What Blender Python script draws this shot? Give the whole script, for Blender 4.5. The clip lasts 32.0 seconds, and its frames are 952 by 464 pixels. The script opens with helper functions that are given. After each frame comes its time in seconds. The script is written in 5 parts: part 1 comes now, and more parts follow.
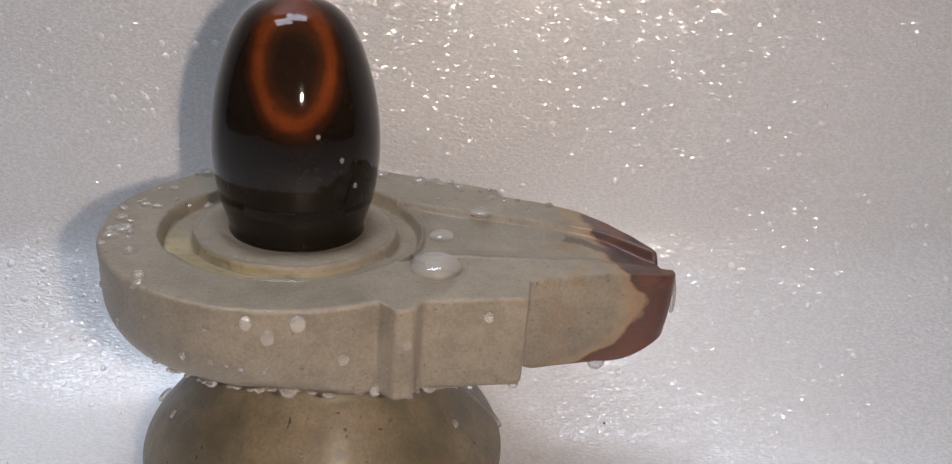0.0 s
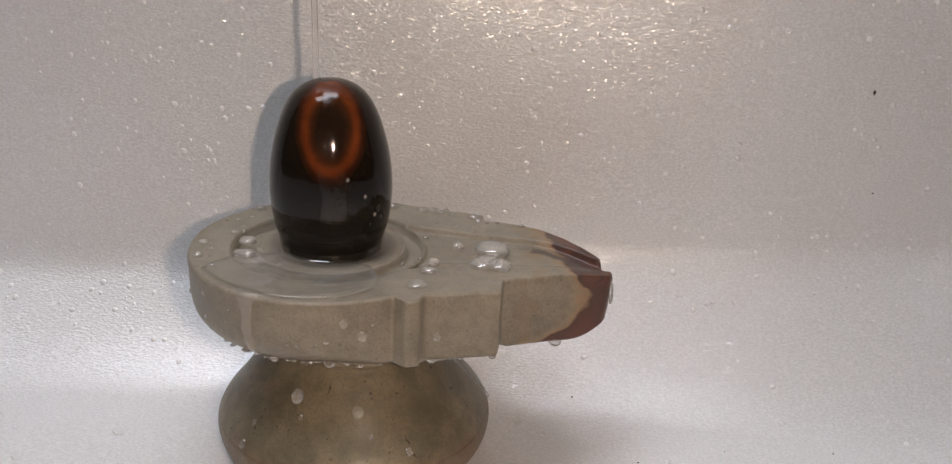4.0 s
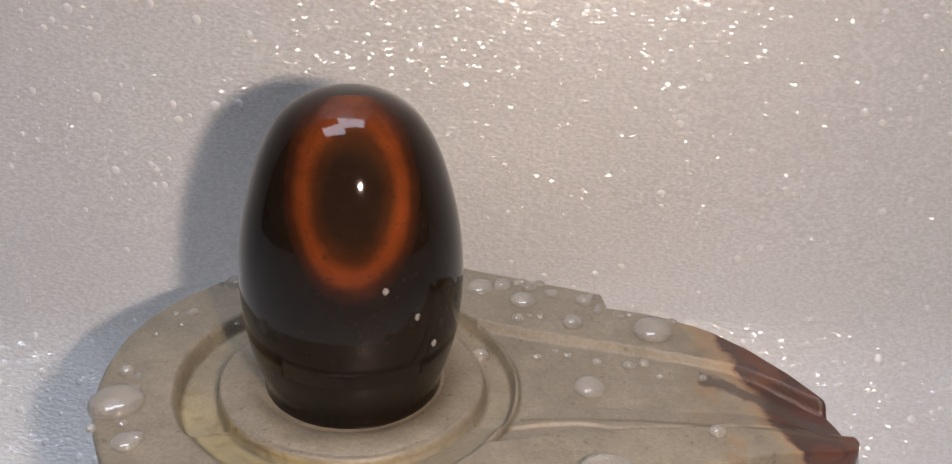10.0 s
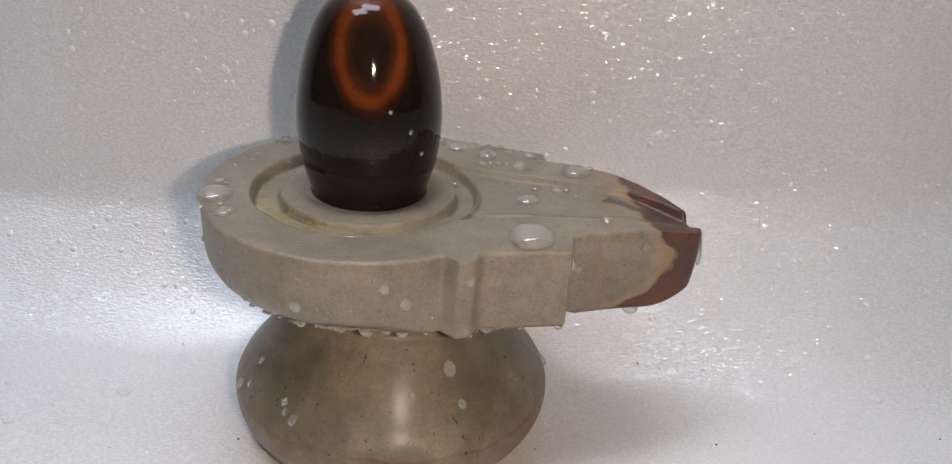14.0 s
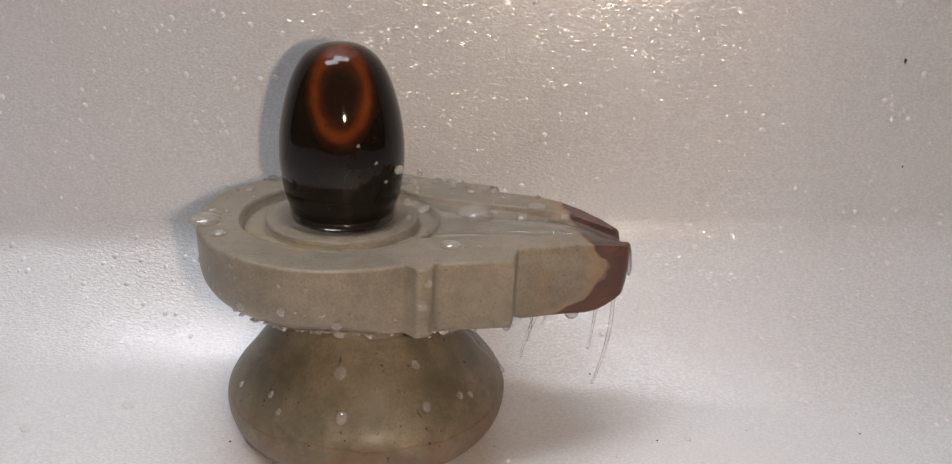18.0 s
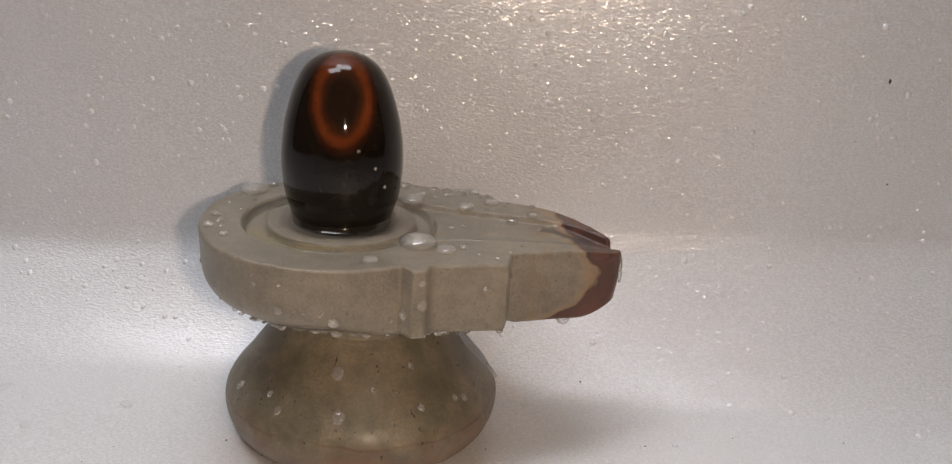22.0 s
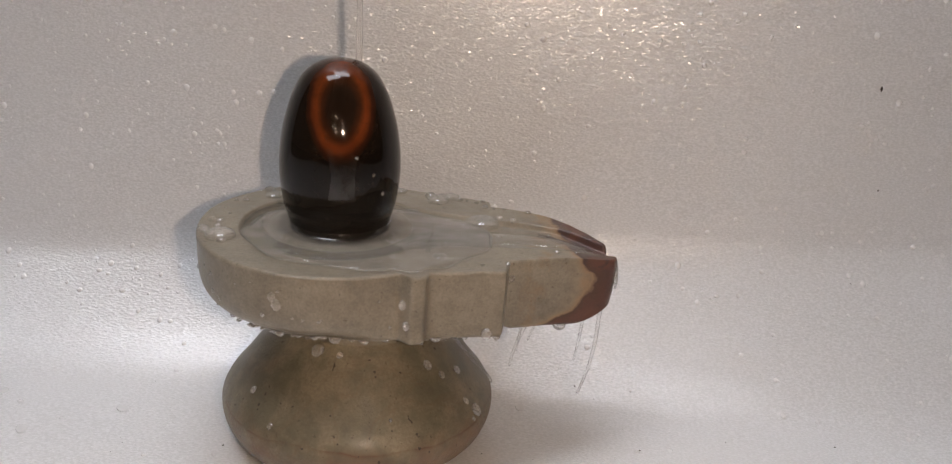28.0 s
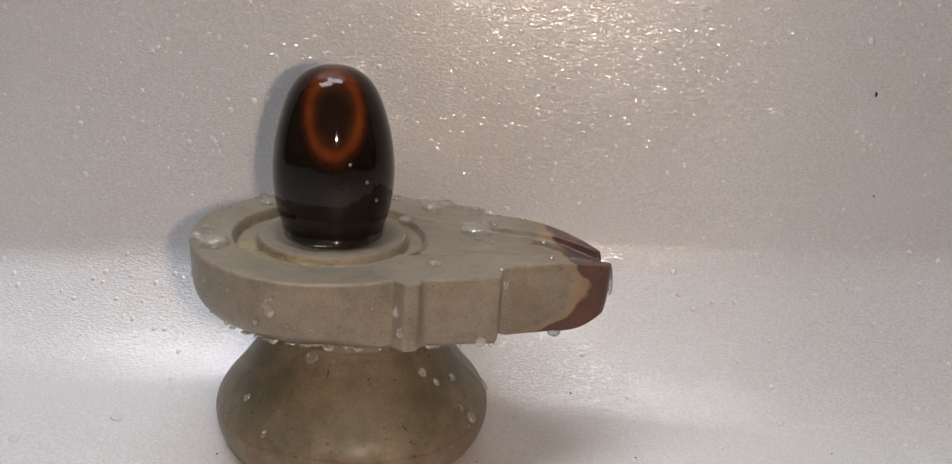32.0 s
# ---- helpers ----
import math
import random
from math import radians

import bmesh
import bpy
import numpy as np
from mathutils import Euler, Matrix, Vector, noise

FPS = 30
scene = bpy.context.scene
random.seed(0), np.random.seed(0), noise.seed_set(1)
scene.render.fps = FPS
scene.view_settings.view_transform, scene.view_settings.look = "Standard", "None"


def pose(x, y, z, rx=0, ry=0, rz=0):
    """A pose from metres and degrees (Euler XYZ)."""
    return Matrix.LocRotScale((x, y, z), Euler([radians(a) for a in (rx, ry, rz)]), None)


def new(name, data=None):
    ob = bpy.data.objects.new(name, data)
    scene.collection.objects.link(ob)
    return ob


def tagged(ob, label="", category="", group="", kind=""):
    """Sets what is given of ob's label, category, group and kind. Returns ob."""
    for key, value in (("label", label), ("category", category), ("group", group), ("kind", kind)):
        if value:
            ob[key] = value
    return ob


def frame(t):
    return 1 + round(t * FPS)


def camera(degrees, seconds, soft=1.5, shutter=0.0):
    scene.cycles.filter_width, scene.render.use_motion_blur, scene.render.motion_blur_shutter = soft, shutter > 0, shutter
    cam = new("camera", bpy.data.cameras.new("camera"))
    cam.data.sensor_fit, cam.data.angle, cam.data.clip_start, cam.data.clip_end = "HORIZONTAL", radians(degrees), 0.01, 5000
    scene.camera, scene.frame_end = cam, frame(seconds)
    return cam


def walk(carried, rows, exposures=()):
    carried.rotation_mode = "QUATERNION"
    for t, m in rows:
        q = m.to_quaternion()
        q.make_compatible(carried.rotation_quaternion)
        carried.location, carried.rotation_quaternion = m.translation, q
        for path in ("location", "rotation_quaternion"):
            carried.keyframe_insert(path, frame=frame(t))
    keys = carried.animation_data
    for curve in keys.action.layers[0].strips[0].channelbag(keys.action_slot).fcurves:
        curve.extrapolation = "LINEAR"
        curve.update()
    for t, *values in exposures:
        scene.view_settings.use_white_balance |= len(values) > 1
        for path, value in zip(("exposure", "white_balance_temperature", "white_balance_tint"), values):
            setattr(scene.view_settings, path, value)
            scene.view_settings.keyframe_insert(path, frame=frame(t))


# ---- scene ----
# The camera: seconds, x, y, z, pitch, roll, yaw
cam = camera(54.08, 32.0, soft=1.25)
PATH = [
    (0, 0.0310, -0.1658, 0.1288, -22.74, -3.86, 0.42),
    (0.5, 0.0340, -0.1955, 0.1330, -23.02, -3.38, 0.42),
    (1, 0.0364, -0.2106, 0.1417, -22.99, -2.89, 0.68),
    (1.5, 0.0400, -0.2194, 0.1498, -21.05, -2.77, 0.61),
    (2, 0.0375, -0.2166, 0.1441, -20.72, -2.65, 0.91),
    (2.5, 0.0378, -0.2224, 0.1476, -20.80, -2.43, 0.81),
    (3, 0.0375, -0.2244, 0.1493, -21.03, -2.36, 0.72),
    (3.5, 0.0368, -0.2244, 0.1497, -21.03, -2.32, 0.63),
    (5.5, 0.0347, -0.2239, 0.1502, -21.02, -2.86, 0.72),
    (6, 0.0347, -0.2236, 0.1495, -20.93, -2.76, 0.79),
    (6.5, 0.0335, -0.2246, 0.1486, -20.75, -2.81, 0.73),
    (7, 0.0316, -0.2245, 0.1473, -20.76, -3.13, 0.80),
    (7.5, 0.0320, -0.2244, 0.1476, -20.63, -2.98, 0.76),
    (8, 0.0307, -0.2234, 0.1488, -20.49, -2.77, 0.68),
    (8.5, 0.0236, -0.2030, 0.1514, -20.55, -2.45, 0.84),
    (9, 0.0170, -0.1710, 0.1402, -22.50, -2.22, 1.12),
    (9.5, 0.0144, -0.1394, 0.1389, -24.21, -2.75, 1.44),
    (10, 0.0174, -0.1133, 0.1388, -26.32, -2.55, 1.48),
    (10.5, 0.0140, -0.1038, 0.1337, -26.86, -2.57, 1.95),
    (11, 0.0140, -0.1054, 0.1346, -27.46, -2.37, 2.08),
    (11.5, 0.0175, -0.1064, 0.1330, -27.30, -2.43, 2.27),
    (12, 0.0155, -0.1055, 0.1318, -27.32, -2.40, 2.00),
    (12.5, 0.0172, -0.1095, 0.1304, -27.15, -2.43, 2.02),
    (12.9, 0.0196, -0.1229, 0.1295, -26.76, -2.64, 1.98),
    (13, 0.0183, -0.1290, 0.1309, -26.68, -2.69, 2.01),
    (13.5, 0.0190, -0.1628, 0.1305, -26.29, -3.00, 2.36),
    (14, 0.0272, -0.1879, 0.1406, -25.94, -3.09, 2.44),
    (14.2, 0.0309, -0.1970, 0.1416, -25.92, -2.90, 2.39),
    (14.5, 0.0347, -0.2089, 0.1414, -25.21, -2.82, 2.45),
    (15, 0.0381, -0.2158, 0.1464, -24.28, -2.60, 2.40),
    (15.5, 0.0399, -0.2163, 0.1475, -23.29, -2.36, 2.40),
    (17.5, 0.0379, -0.2173, 0.1433, -21.65, -2.21, 2.11),
    (18, 0.0387, -0.2205, 0.1424, -21.55, -2.03, 2.05),
    (18.5, 0.0422, -0.2251, 0.1425, -20.52, -1.91, 1.96),
    (19, 0.0420, -0.2259, 0.1408, -20.27, -2.07, 1.72),
    (19.5, 0.0419, -0.2254, 0.1390, -20.21, -2.09, 1.63),
    (20, 0.0415, -0.2246, 0.1395, -20.24, -2.47, 1.85),
    (20.5, 0.0388, -0.2261, 0.1391, -20.05, -2.84, 2.01),
    (21, 0.0385, -0.2281, 0.1397, -20.07, -3.18, 2.15),
    (21.5, 0.0390, -0.2286, 0.1398, -19.85, -3.04, 2.07),
    (22, 0.0388, -0.2282, 0.1403, -20.04, -3.05, 2.05),
    (22.5, 0.0386, -0.2290, 0.1408, -20.02, -2.94, 1.98),
    (23, 0.0383, -0.2288, 0.1404, -19.90, -2.99, 1.87),
    (23.5, 0.0380, -0.2294, 0.1411, -19.96, -2.97, 1.87),
    (24, 0.0375, -0.2288, 0.1409, -19.98, -3.05, 1.72),
    (24.5, 0.0369, -0.2289, 0.1409, -19.88, -3.01, 1.57),
    (25, 0.0374, -0.2293, 0.1413, -19.93, -3.04, 1.69),
    (25.5, 0.0380, -0.2288, 0.1410, -19.81, -3.12, 1.64),
    (27.5, 0.0363, -0.2285, 0.1431, -20.26, -3.47, 1.41),
    (28, 0.0361, -0.2288, 0.1427, -20.14, -3.45, 1.34),
    (28.5, 0.0360, -0.2290, 0.1435, -20.25, -3.43, 1.30),
    (29, 0.0368, -0.2297, 0.1411, -19.57, -3.36, 1.31),
    (29.5, 0.0367, -0.2293, 0.1411, -19.64, -3.45, 1.37),
    (30, 0.0366, -0.2299, 0.1415, -19.67, -3.44, 1.40),
    (30.5, 0.0377, -0.2283, 0.1424, -19.53, -3.30, 1.34),
    (31, 0.0383, -0.2301, 0.1427, -19.53, -3.22, 1.33),
    (31.5, 0.0377, -0.2283, 0.1415, -19.45, -3.30, 1.28),
    (32, 0.0375, -0.2284, 0.1421, -19.61, -3.28, 1.25),
]
EYES = [(t, pose(x, y, z, 90 + pitch, roll, yaw)) for t, x, y, z, pitch, roll, yaw in PATH]
EXPOSURES = [(0, -0.07, 6950, 11), (1, -0.07, 7200, 12), (2, 0.0, 7650, 13), (8, -0.04, 7750, 13), (8.5, -0.08, 7700, 13), (9, -0.25, 7600, 12), (9.5, -0.28, 7250, 12),
             (10, -0.28, 7050, 12), (11, -0.38, 6750, 11), (12, -0.24, 6450, 9), (12.5, -0.2, 6450, 9), (13, -0.05, 6650, 10), (13.5, -0.02, 6850, 11), (14, 0.0, 7150, 11), (15, 0.04, 7500, 12),
             (18, 0.05, 7800, 13), (21, 0.06, 7850, 13), (22, -0.05, 7850, 13), (32, -0.01, 7850, 13)]
walk(cam, EYES, EXPOSURES)

# ------------------------------------------------------------------ light
world = bpy.data.worlds.new("world")
scene.world = world
world.use_nodes = True
world.node_tree.nodes["Background"].inputs["Color"].default_value = (0.8, 0.9, 1.0, 1)
world.node_tree.nodes["Background"].inputs["Strength"].default_value = 0.02
TORCH_POWER = 1720.0
LAMP_POWER = 11.0


# ------------------------------------------------------------------ materials
def material(name):
    m = bpy.data.materials.new(name)
    m.use_nodes = True
    nt = m.node_tree
    return m, nt, nt.nodes["Principled BSDF"]


def node(nt, kind, **inputs):
    n = nt.nodes.new("ShaderNode" + kind)
    for k, v in inputs.items():
        n.inputs[k.replace("_", " ")].default_value = v
    return n


def coords(nt):
    return nt.nodes.new("ShaderNodeTexCoord").outputs["Object"]


def noise_tex(nt, vec, scale, detail=4.0, rough=0.55, distortion=0.0):
    n = node(nt, "TexNoise", Scale=scale, Detail=detail, Roughness=rough, Distortion=distortion)
    nt.links.new(vec, n.inputs["Vector"])
    return n.outputs["Fac"]


def ramp(nt, fac, stops):
    r = nt.nodes.new("ShaderNodeValToRGB")
    nt.links.new(fac, r.inputs["Fac"])
    e = r.color_ramp.elements
    while len(e) < len(stops):
        e.new(0.5)
    for el, (p, c) in zip(e, stops):
        el.position = p
        el.color = (*c, 1) if len(c) == 3 else c
    return r.outputs["Color"]


def calc(nt, op, a, b=None, c=None):
    n = nt.nodes.new("ShaderNodeMath")
    n.operation = op
    for i, v in enumerate((a, b, c)):
        if v is None:
            continue
        if isinstance(v, (int, float)):
            n.inputs[i].default_value = v
        else:
            nt.links.new(v, n.inputs[i])
    return n.outputs[0]


def blend(nt, fac, a, b, mode="MIX"):
    n = nt.nodes.new("ShaderNodeMix")
    n.data_type = "RGBA"
    n.blend_type = mode
    for sock, v in ((n.inputs[0], fac), (n.inputs[6], a), (n.inputs[7], b)):
        if isinstance(v, (int, float)):
            sock.default_value = v
        elif isinstance(v, tuple):
            sock.default_value = (*v, 1)
        else:
            nt.links.new(v, sock)
    return n.outputs[2]


def bump(nt, p, height, strength, distance, normal=None):
    b = node(nt, "Bump", Strength=strength, Distance=distance)
    nt.links.new(height, b.inputs["Height"])
    if normal is not None:
        nt.links.new(normal, b.inputs["Normal"])
    nt.links.new(b.outputs["Normal"], p.inputs["Normal"])
    return b.outputs["Normal"]


def split(nt, vec):
    s = nt.nodes.new("ShaderNodeSeparateXYZ")
    nt.links.new(vec, s.inputs[0])
    return s.outputs


def foam_material():
    """White closed-cell packing foam: fine pearly bubbles, soft wavy sheet."""
    m, nt, p = material("white_foam")
    v = coords(nt)
    big = noise_tex(nt, v, 14, 3)
    flat = node(nt, "Mapping")
    flat.inputs["Scale"].default_value = (0.55, 1, 1)
    nt.links.new(v, flat.inputs["Vector"])
    fine = noise_tex(nt, flat.outputs["Vector"], 2000, 2)
    c = ramp(nt, big, [(0.3, (0.70, 0.70, 0.70)), (0.7, (0.78, 0.78, 0.78))])
    c = blend(nt, ramp(nt, fine, [(0.38, (0, 0, 0)), (0.66, (1, 1, 1))]), c, (0.87, 0.87, 0.88))
    # near-white flecks: glints of the foam's skin put into its colour
    glint_flecks = noise_tex(nt, flat.outputs["Vector"], 1150, 3, 0.6, 0.6)
    c = blend(nt, ramp(nt, glint_flecks, [(0.60, (0, 0, 0)), (0.72, (0.6, 0.6, 0.6))]), c, (0.95, 0.95, 0.95))
    nt.links.new(c, p.inputs["Base Color"])
    p.inputs["Roughness"].default_value = 0.33
    p.inputs["Specular IOR Level"].default_value = 0.55
    cells = node(nt, "TexVoronoi", Scale=1500)
    cells.feature = "SMOOTH_F1"
    nt.links.new(flat.outputs["Vector"], cells.inputs["Vector"])
    n1 = bump(nt, p, cells.outputs["Distance"], 0.4, 0.0003)
    n2 = bump(nt, p, fine, 0.5, 0.0003, n1)
    bump(nt, p, big, 0.2, 0.003, n2)
    # skin of tiny flat bubbles, each tilted its own way, that glint one by one
    facets = node(nt, "TexVoronoi", Scale=2500)
    nt.links.new(flat.outputs["Vector"], facets.inputs["Vector"])
    tilt = nt.nodes.new("ShaderNodeVectorMath")
    tilt.operation = "MULTIPLY_ADD"
    nt.links.new(facets.outputs["Color"], tilt.inputs[0])
    tilt.inputs[1].default_value = (0.80, 0.80, 0.80)
    tilt.inputs[2].default_value = (-0.40, -0.40, -0.40)
    chance = nt.nodes.new("ShaderNodeTexWhiteNoise")
    nt.links.new(facets.outputs["Position"], chance.inputs["Vector"])
    lean = nt.nodes.new("ShaderNodeVectorMath")
    lean.operation = "SCALE"
    nt.links.new(tilt.outputs[0], lean.inputs[0])
    nt.links.new(calc(nt, "MULTIPLY_ADD", chance.outputs["Value"], 0.85, 0.15), lean.inputs["Scale"])
    add = nt.nodes.new("ShaderNodeVectorMath")
    nt.links.new(lean.outputs[0], add.inputs[0])
    nt.links.new(nt.nodes.new("ShaderNodeNewGeometry").outputs["Normal"], add.inputs[1])
    unit = nt.nodes.new("ShaderNodeVectorMath")
    unit.operation = "NORMALIZE"
    nt.links.new(add.outputs[0], unit.inputs[0])
    gloss = node(nt, "BsdfGlossy", Roughness=0.26)
    nt.links.new(unit.outputs[0], gloss.inputs["Normal"])
    gloss.inputs["Color"].default_value = (0.90, 0.95, 1.0, 1)
    mix = node(nt, "MixShader", Fac=0.115)
    nt.links.new(p.outputs[0], mix.inputs[1])
    nt.links.new(gloss.outputs[0], mix.inputs[2])
    nt.links.new(mix.outputs[0], nt.nodes["Material Output"].inputs["Surface"])
    return m


def grey_stone_material(name, tip):
    """Fine-grained grey-buff sandstone; tip: with the red-brown and ochre bands of the spout."""
    m, nt, p = material(name)
    v = coords(nt)
    broad = noise_tex(nt, v, 60, 5)
    grain = noise_tex(nt, v, 1500, 3, 0.7)
    specks = noise_tex(nt, v, 1100, 2, 0.4)
    c = ramp(nt, broad, [(0.3, (0.203, 0.174, 0.138)), (0.5, (0.238, 0.205, 0.164)), (0.72, (0.275, 0.237, 0.190))])
    c = blend(nt, ramp(nt, grain, [(0.35, (0, 0, 0)), (0.65, (1, 1, 1))]), blend(nt, 1.0, c, (0.80, 0.79, 0.76), "MULTIPLY"), c)
    c = blend(nt, ramp(nt, specks, [(0.25, (0.7, 0.7, 0.7)), (0.31, (0, 0, 0))]), c, (0.10, 0.08, 0.055))
    x, y, z = split(nt, v)
    if tip:
        wob = calc(nt, "MULTIPLY_ADD", noise_tex(nt, v, 120, 4, 0.5), 0.012, -0.006)
        # how far into the banded end: along the spout, sooner at the back and at the foot of the face
        d = calc(nt, "ADD", calc(nt, "ADD", x, wob), calc(nt, "MULTIPLY_ADD", y, 0.28, 0.0012))
        drop = calc(nt, "POWER", calc(nt, "MAXIMUM", calc(nt, "DIVIDE", calc(nt, "SUBTRACT", 0.0585, z), 0.0155), 0.0), 3.0)
        side = calc(nt, "MINIMUM", calc(nt, "MAXIMUM", calc(nt, "DIVIDE", calc(nt, "SUBTRACT", 0.0570, z), 0.003), 0.0), 1.0)
        d = calc(nt, "ADD", d, calc(nt, "SUBTRACT", calc(nt, "MULTIPLY", drop, 0.0105), calc(nt, "MULTIPLY", side, 0.0048)))
        f = calc(nt, "DIVIDE", calc(nt, "SUBTRACT", d, 0.0500), 0.022)
        bands = ramp(nt, f, [(0.0, (0, 0, 0, 0)), (0.34, (0.245, 0.195, 0.14, 1)), (0.48, (0.27, 0.18, 0.11, 1)), (0.55, (0.075, 0.033, 0.020, 1)),
                             (0.72, (0.098, 0.036, 0.023, 1)), (1.0, (0.112, 0.042, 0.027, 1))])
        c = blend(nt, ramp(nt, f, [(0.10, (0, 0, 0)), (0.46, (1, 1, 1))]), c, bands)
        purple = calc(nt, "MULTIPLY", calc(nt, "MULTIPLY", calc(nt, "GREATER_THAN", f, 0.53), calc(nt, "SUBTRACT", 1.0, calc(nt, "MULTIPLY", side, 0.8))), ramp(nt, noise_tex(nt, v, 170, 4, 0.6, 0.8), [(0.46, (0, 0, 0)), (0.56, (0.75, 0.75, 0.75))]))
        c = blend(nt, purple, c, (0.042, 0.022, 0.020))
        lie = calc(nt, "SUBTRACT", y, calc(nt, "MULTIPLY_ADD", calc(nt, "SUBTRACT", x, 0.0530), -0.60, 0.0056))
        ragged = calc(nt, "MULTIPLY_ADD", noise_tex(nt, v, 330, 4, 0.6), 0.0050, -0.0025)
        strip = calc(nt, "SUBTRACT", 0.0021, calc(nt, "ABSOLUTE", calc(nt, "ADD", lie, ragged)))
        start = calc(nt, "SUBTRACT", calc(nt, "ADD", x, ragged), 0.0520)
        hollow = calc(nt, "LESS_THAN", z, 0.0581)
        bruise = ramp(nt, calc(nt, "MULTIPLY", calc(nt, "MINIMUM", strip, start), 900.0), [(0.0, (0, 0, 0)), (0.8, (0.85, 0.85, 0.85))])
        rusty = ramp(nt, calc(nt, "MULTIPLY_ADD", calc(nt, "ADD", x, calc(nt, "MULTIPLY", ragged, 2.0)), 110.0, -5.2), [(0.0, (0, 0, 0)), (0.7, (0.6, 0.6, 0.6)), (1.0, (0.0, 0.0, 0.0))])
        c = blend(nt, calc(nt, "MULTIPLY", rusty, ramp(nt, noise_tex(nt, v, 190, 4, 0.6), [(0.45, (0, 0, 0)), (0.6, (1, 1, 1))])), c, (0.25, 0.150, 0.075))
        c = blend(nt, calc(nt, "MULTIPLY", bruise, hollow), c, (0.068, 0.048, 0.042))
        # ochre stain in the ring groove; grime and the groove's shade painted along its two edges
        r = calc(nt, "SQRT", calc(nt, "ADD", calc(nt, "MULTIPLY", x, x), calc(nt, "MULTIPLY", y, y)))
        ring = calc(nt, "MULTIPLY", calc(nt, "GREATER_THAN", r, 0.0188), calc(nt, "LESS_THAN", r, 0.0250))
        low = calc(nt, "LESS_THAN", z, 0.0582)
        fore = ramp(nt, calc(nt, "MULTIPLY", calc(nt, "ADD", y, calc(nt, "MULTIPLY", x, 0.5)), -30.0), [(0.25, (0.12, 0.12, 0.12)), (0.6, (1, 1, 1))])
        ring = calc(nt, "MULTIPLY", ring, fore)
        stain = calc(nt, "MULTIPLY", calc(nt, "MULTIPLY", ring, low), ramp(nt, noise_tex(nt, v, 110, 3), [(0.25, (0.25, 0.25, 0.25)), (0.5, (0.9, 0.9, 0.9))]))
        c = blend(nt, stain, c, (0.32, 0.262, 0.150))
        patch = calc(nt, "MULTIPLY", calc(nt, "MULTIPLY", ring, low), ramp(nt, noise_tex(nt, v, 150, 4, 0.6, 1.0), [(0.52, (0, 0, 0)), (0.66, (0.7, 0.7, 0.7))]))
        c = blend(nt, patch, c, (0.13, 0.085, 0.035))
        off = calc(nt, "SUBTRACT", x, 0.038)
        edge = calc(nt, "ADD", calc(nt, "ADD", y, 0.0067), calc(nt, "MULTIPLY", calc(nt, "MULTIPLY", off, off), 2.2))
        crack = calc(nt, "MAXIMUM", calc(nt, "SUBTRACT", 1.0, calc(nt, "MULTIPLY", calc(nt, "ABSOLUTE", edge), 1500.0)), 0.0)
        crack = calc(nt, "MULTIPLY", calc(nt, "MULTIPLY", crack, calc(nt, "GREATER_THAN", x, 0.0245)), ramp(nt, noise_tex(nt, v, 140, 3), [(0.3, (0.35, 0.35, 0.35)), (0.6, (0.95, 0.95, 0.95))]))
        c = blend(nt, crack, c, (0.085, 0.068, 0.043))
        for at, wide in ((0.0197, 1300.0), (0.0246, 1500.0)):
            line = calc(nt, "MAXIMUM", calc(nt, "SUBTRACT", 1.0, calc(nt, "MULTIPLY", calc(nt, "ABSOLUTE", calc(nt, "SUBTRACT", r, at)), wide)), 0.0)
            c = blend(nt, calc(nt, "MULTIPLY", calc(nt, "MULTIPLY", line, low), ramp(nt, noise_tex(nt, v, 130, 3), [(0.3, (0.2, 0.2, 0.2)), (0.65, (0.9, 0.9, 0.9))])), c, (0.075, 0.06, 0.038))
    else:
        wob = calc(nt, "MULTIPLY_ADD", noise_tex(nt, v, 50, 3), 0.016, -0.008)
        f = calc(nt, "DIVIDE", calc(nt, "ADD", calc(nt, "SUBTRACT", 0.0165, z), calc(nt, "MULTIPLY", wob, 0.6)), 0.011)
        c = blend(nt, 1.0, c, (0.93, 0.90, 0.79), "MULTIPLY")
        damp = noise_tex(nt, v, 75, 5, 0.6, 0.5)
        c = blend(nt, ramp(nt, damp, [(0.40, (0, 0, 0)), (0.60, (0.7, 0.7, 0.7))]), c, (0.105, 0.093, 0.062))
        blotch = ramp(nt, noise_tex(nt, v, 95, 5, 0.65, 0.6), [(0.36, (0.15, 0.15, 0.15)), (0.62, (1, 1, 1))])
        c = blend(nt, calc(nt, "MULTIPLY", blotch, ramp(nt, f, [(0.1, (0, 0, 0)), (0.8, (0.85, 0.85, 0.85))])), c, (0.20, 0.110, 0.062))
        dip = calc(nt, "SUBTRACT", z, 0.0130)
        dip = calc(nt, "ADD", dip, calc(nt, "MULTIPLY", wob, 0.35))
        seam = ramp(nt, calc(nt, "MULTIPLY_ADD", dip, 100.0, 0.5), [(0.42, (0.1, 0.1, 0.1)), (0.465, (0.45, 0.45, 0.45)), (0.49, (0.85, 0.85, 0.85)), (0.52, (0.12, 0.12, 0.12)), (0.7, (0, 0, 0))])
        c = blend(nt, calc(nt, "MULTIPLY", seam, blotch), c, (0.120, 0.055, 0.030))
        veins = noise_tex(nt, v, 45, 5, 0.6, 1.4)
        c = blend(nt, ramp(nt, veins, [(0.475, (0, 0, 0)), (0.5, (0.25, 0.25, 0.25)), (0.525, (0, 0, 0))]), c, (0.15, 0.09, 0.05))
        pits = noise_tex(nt, v, 520, 2, 0.4)
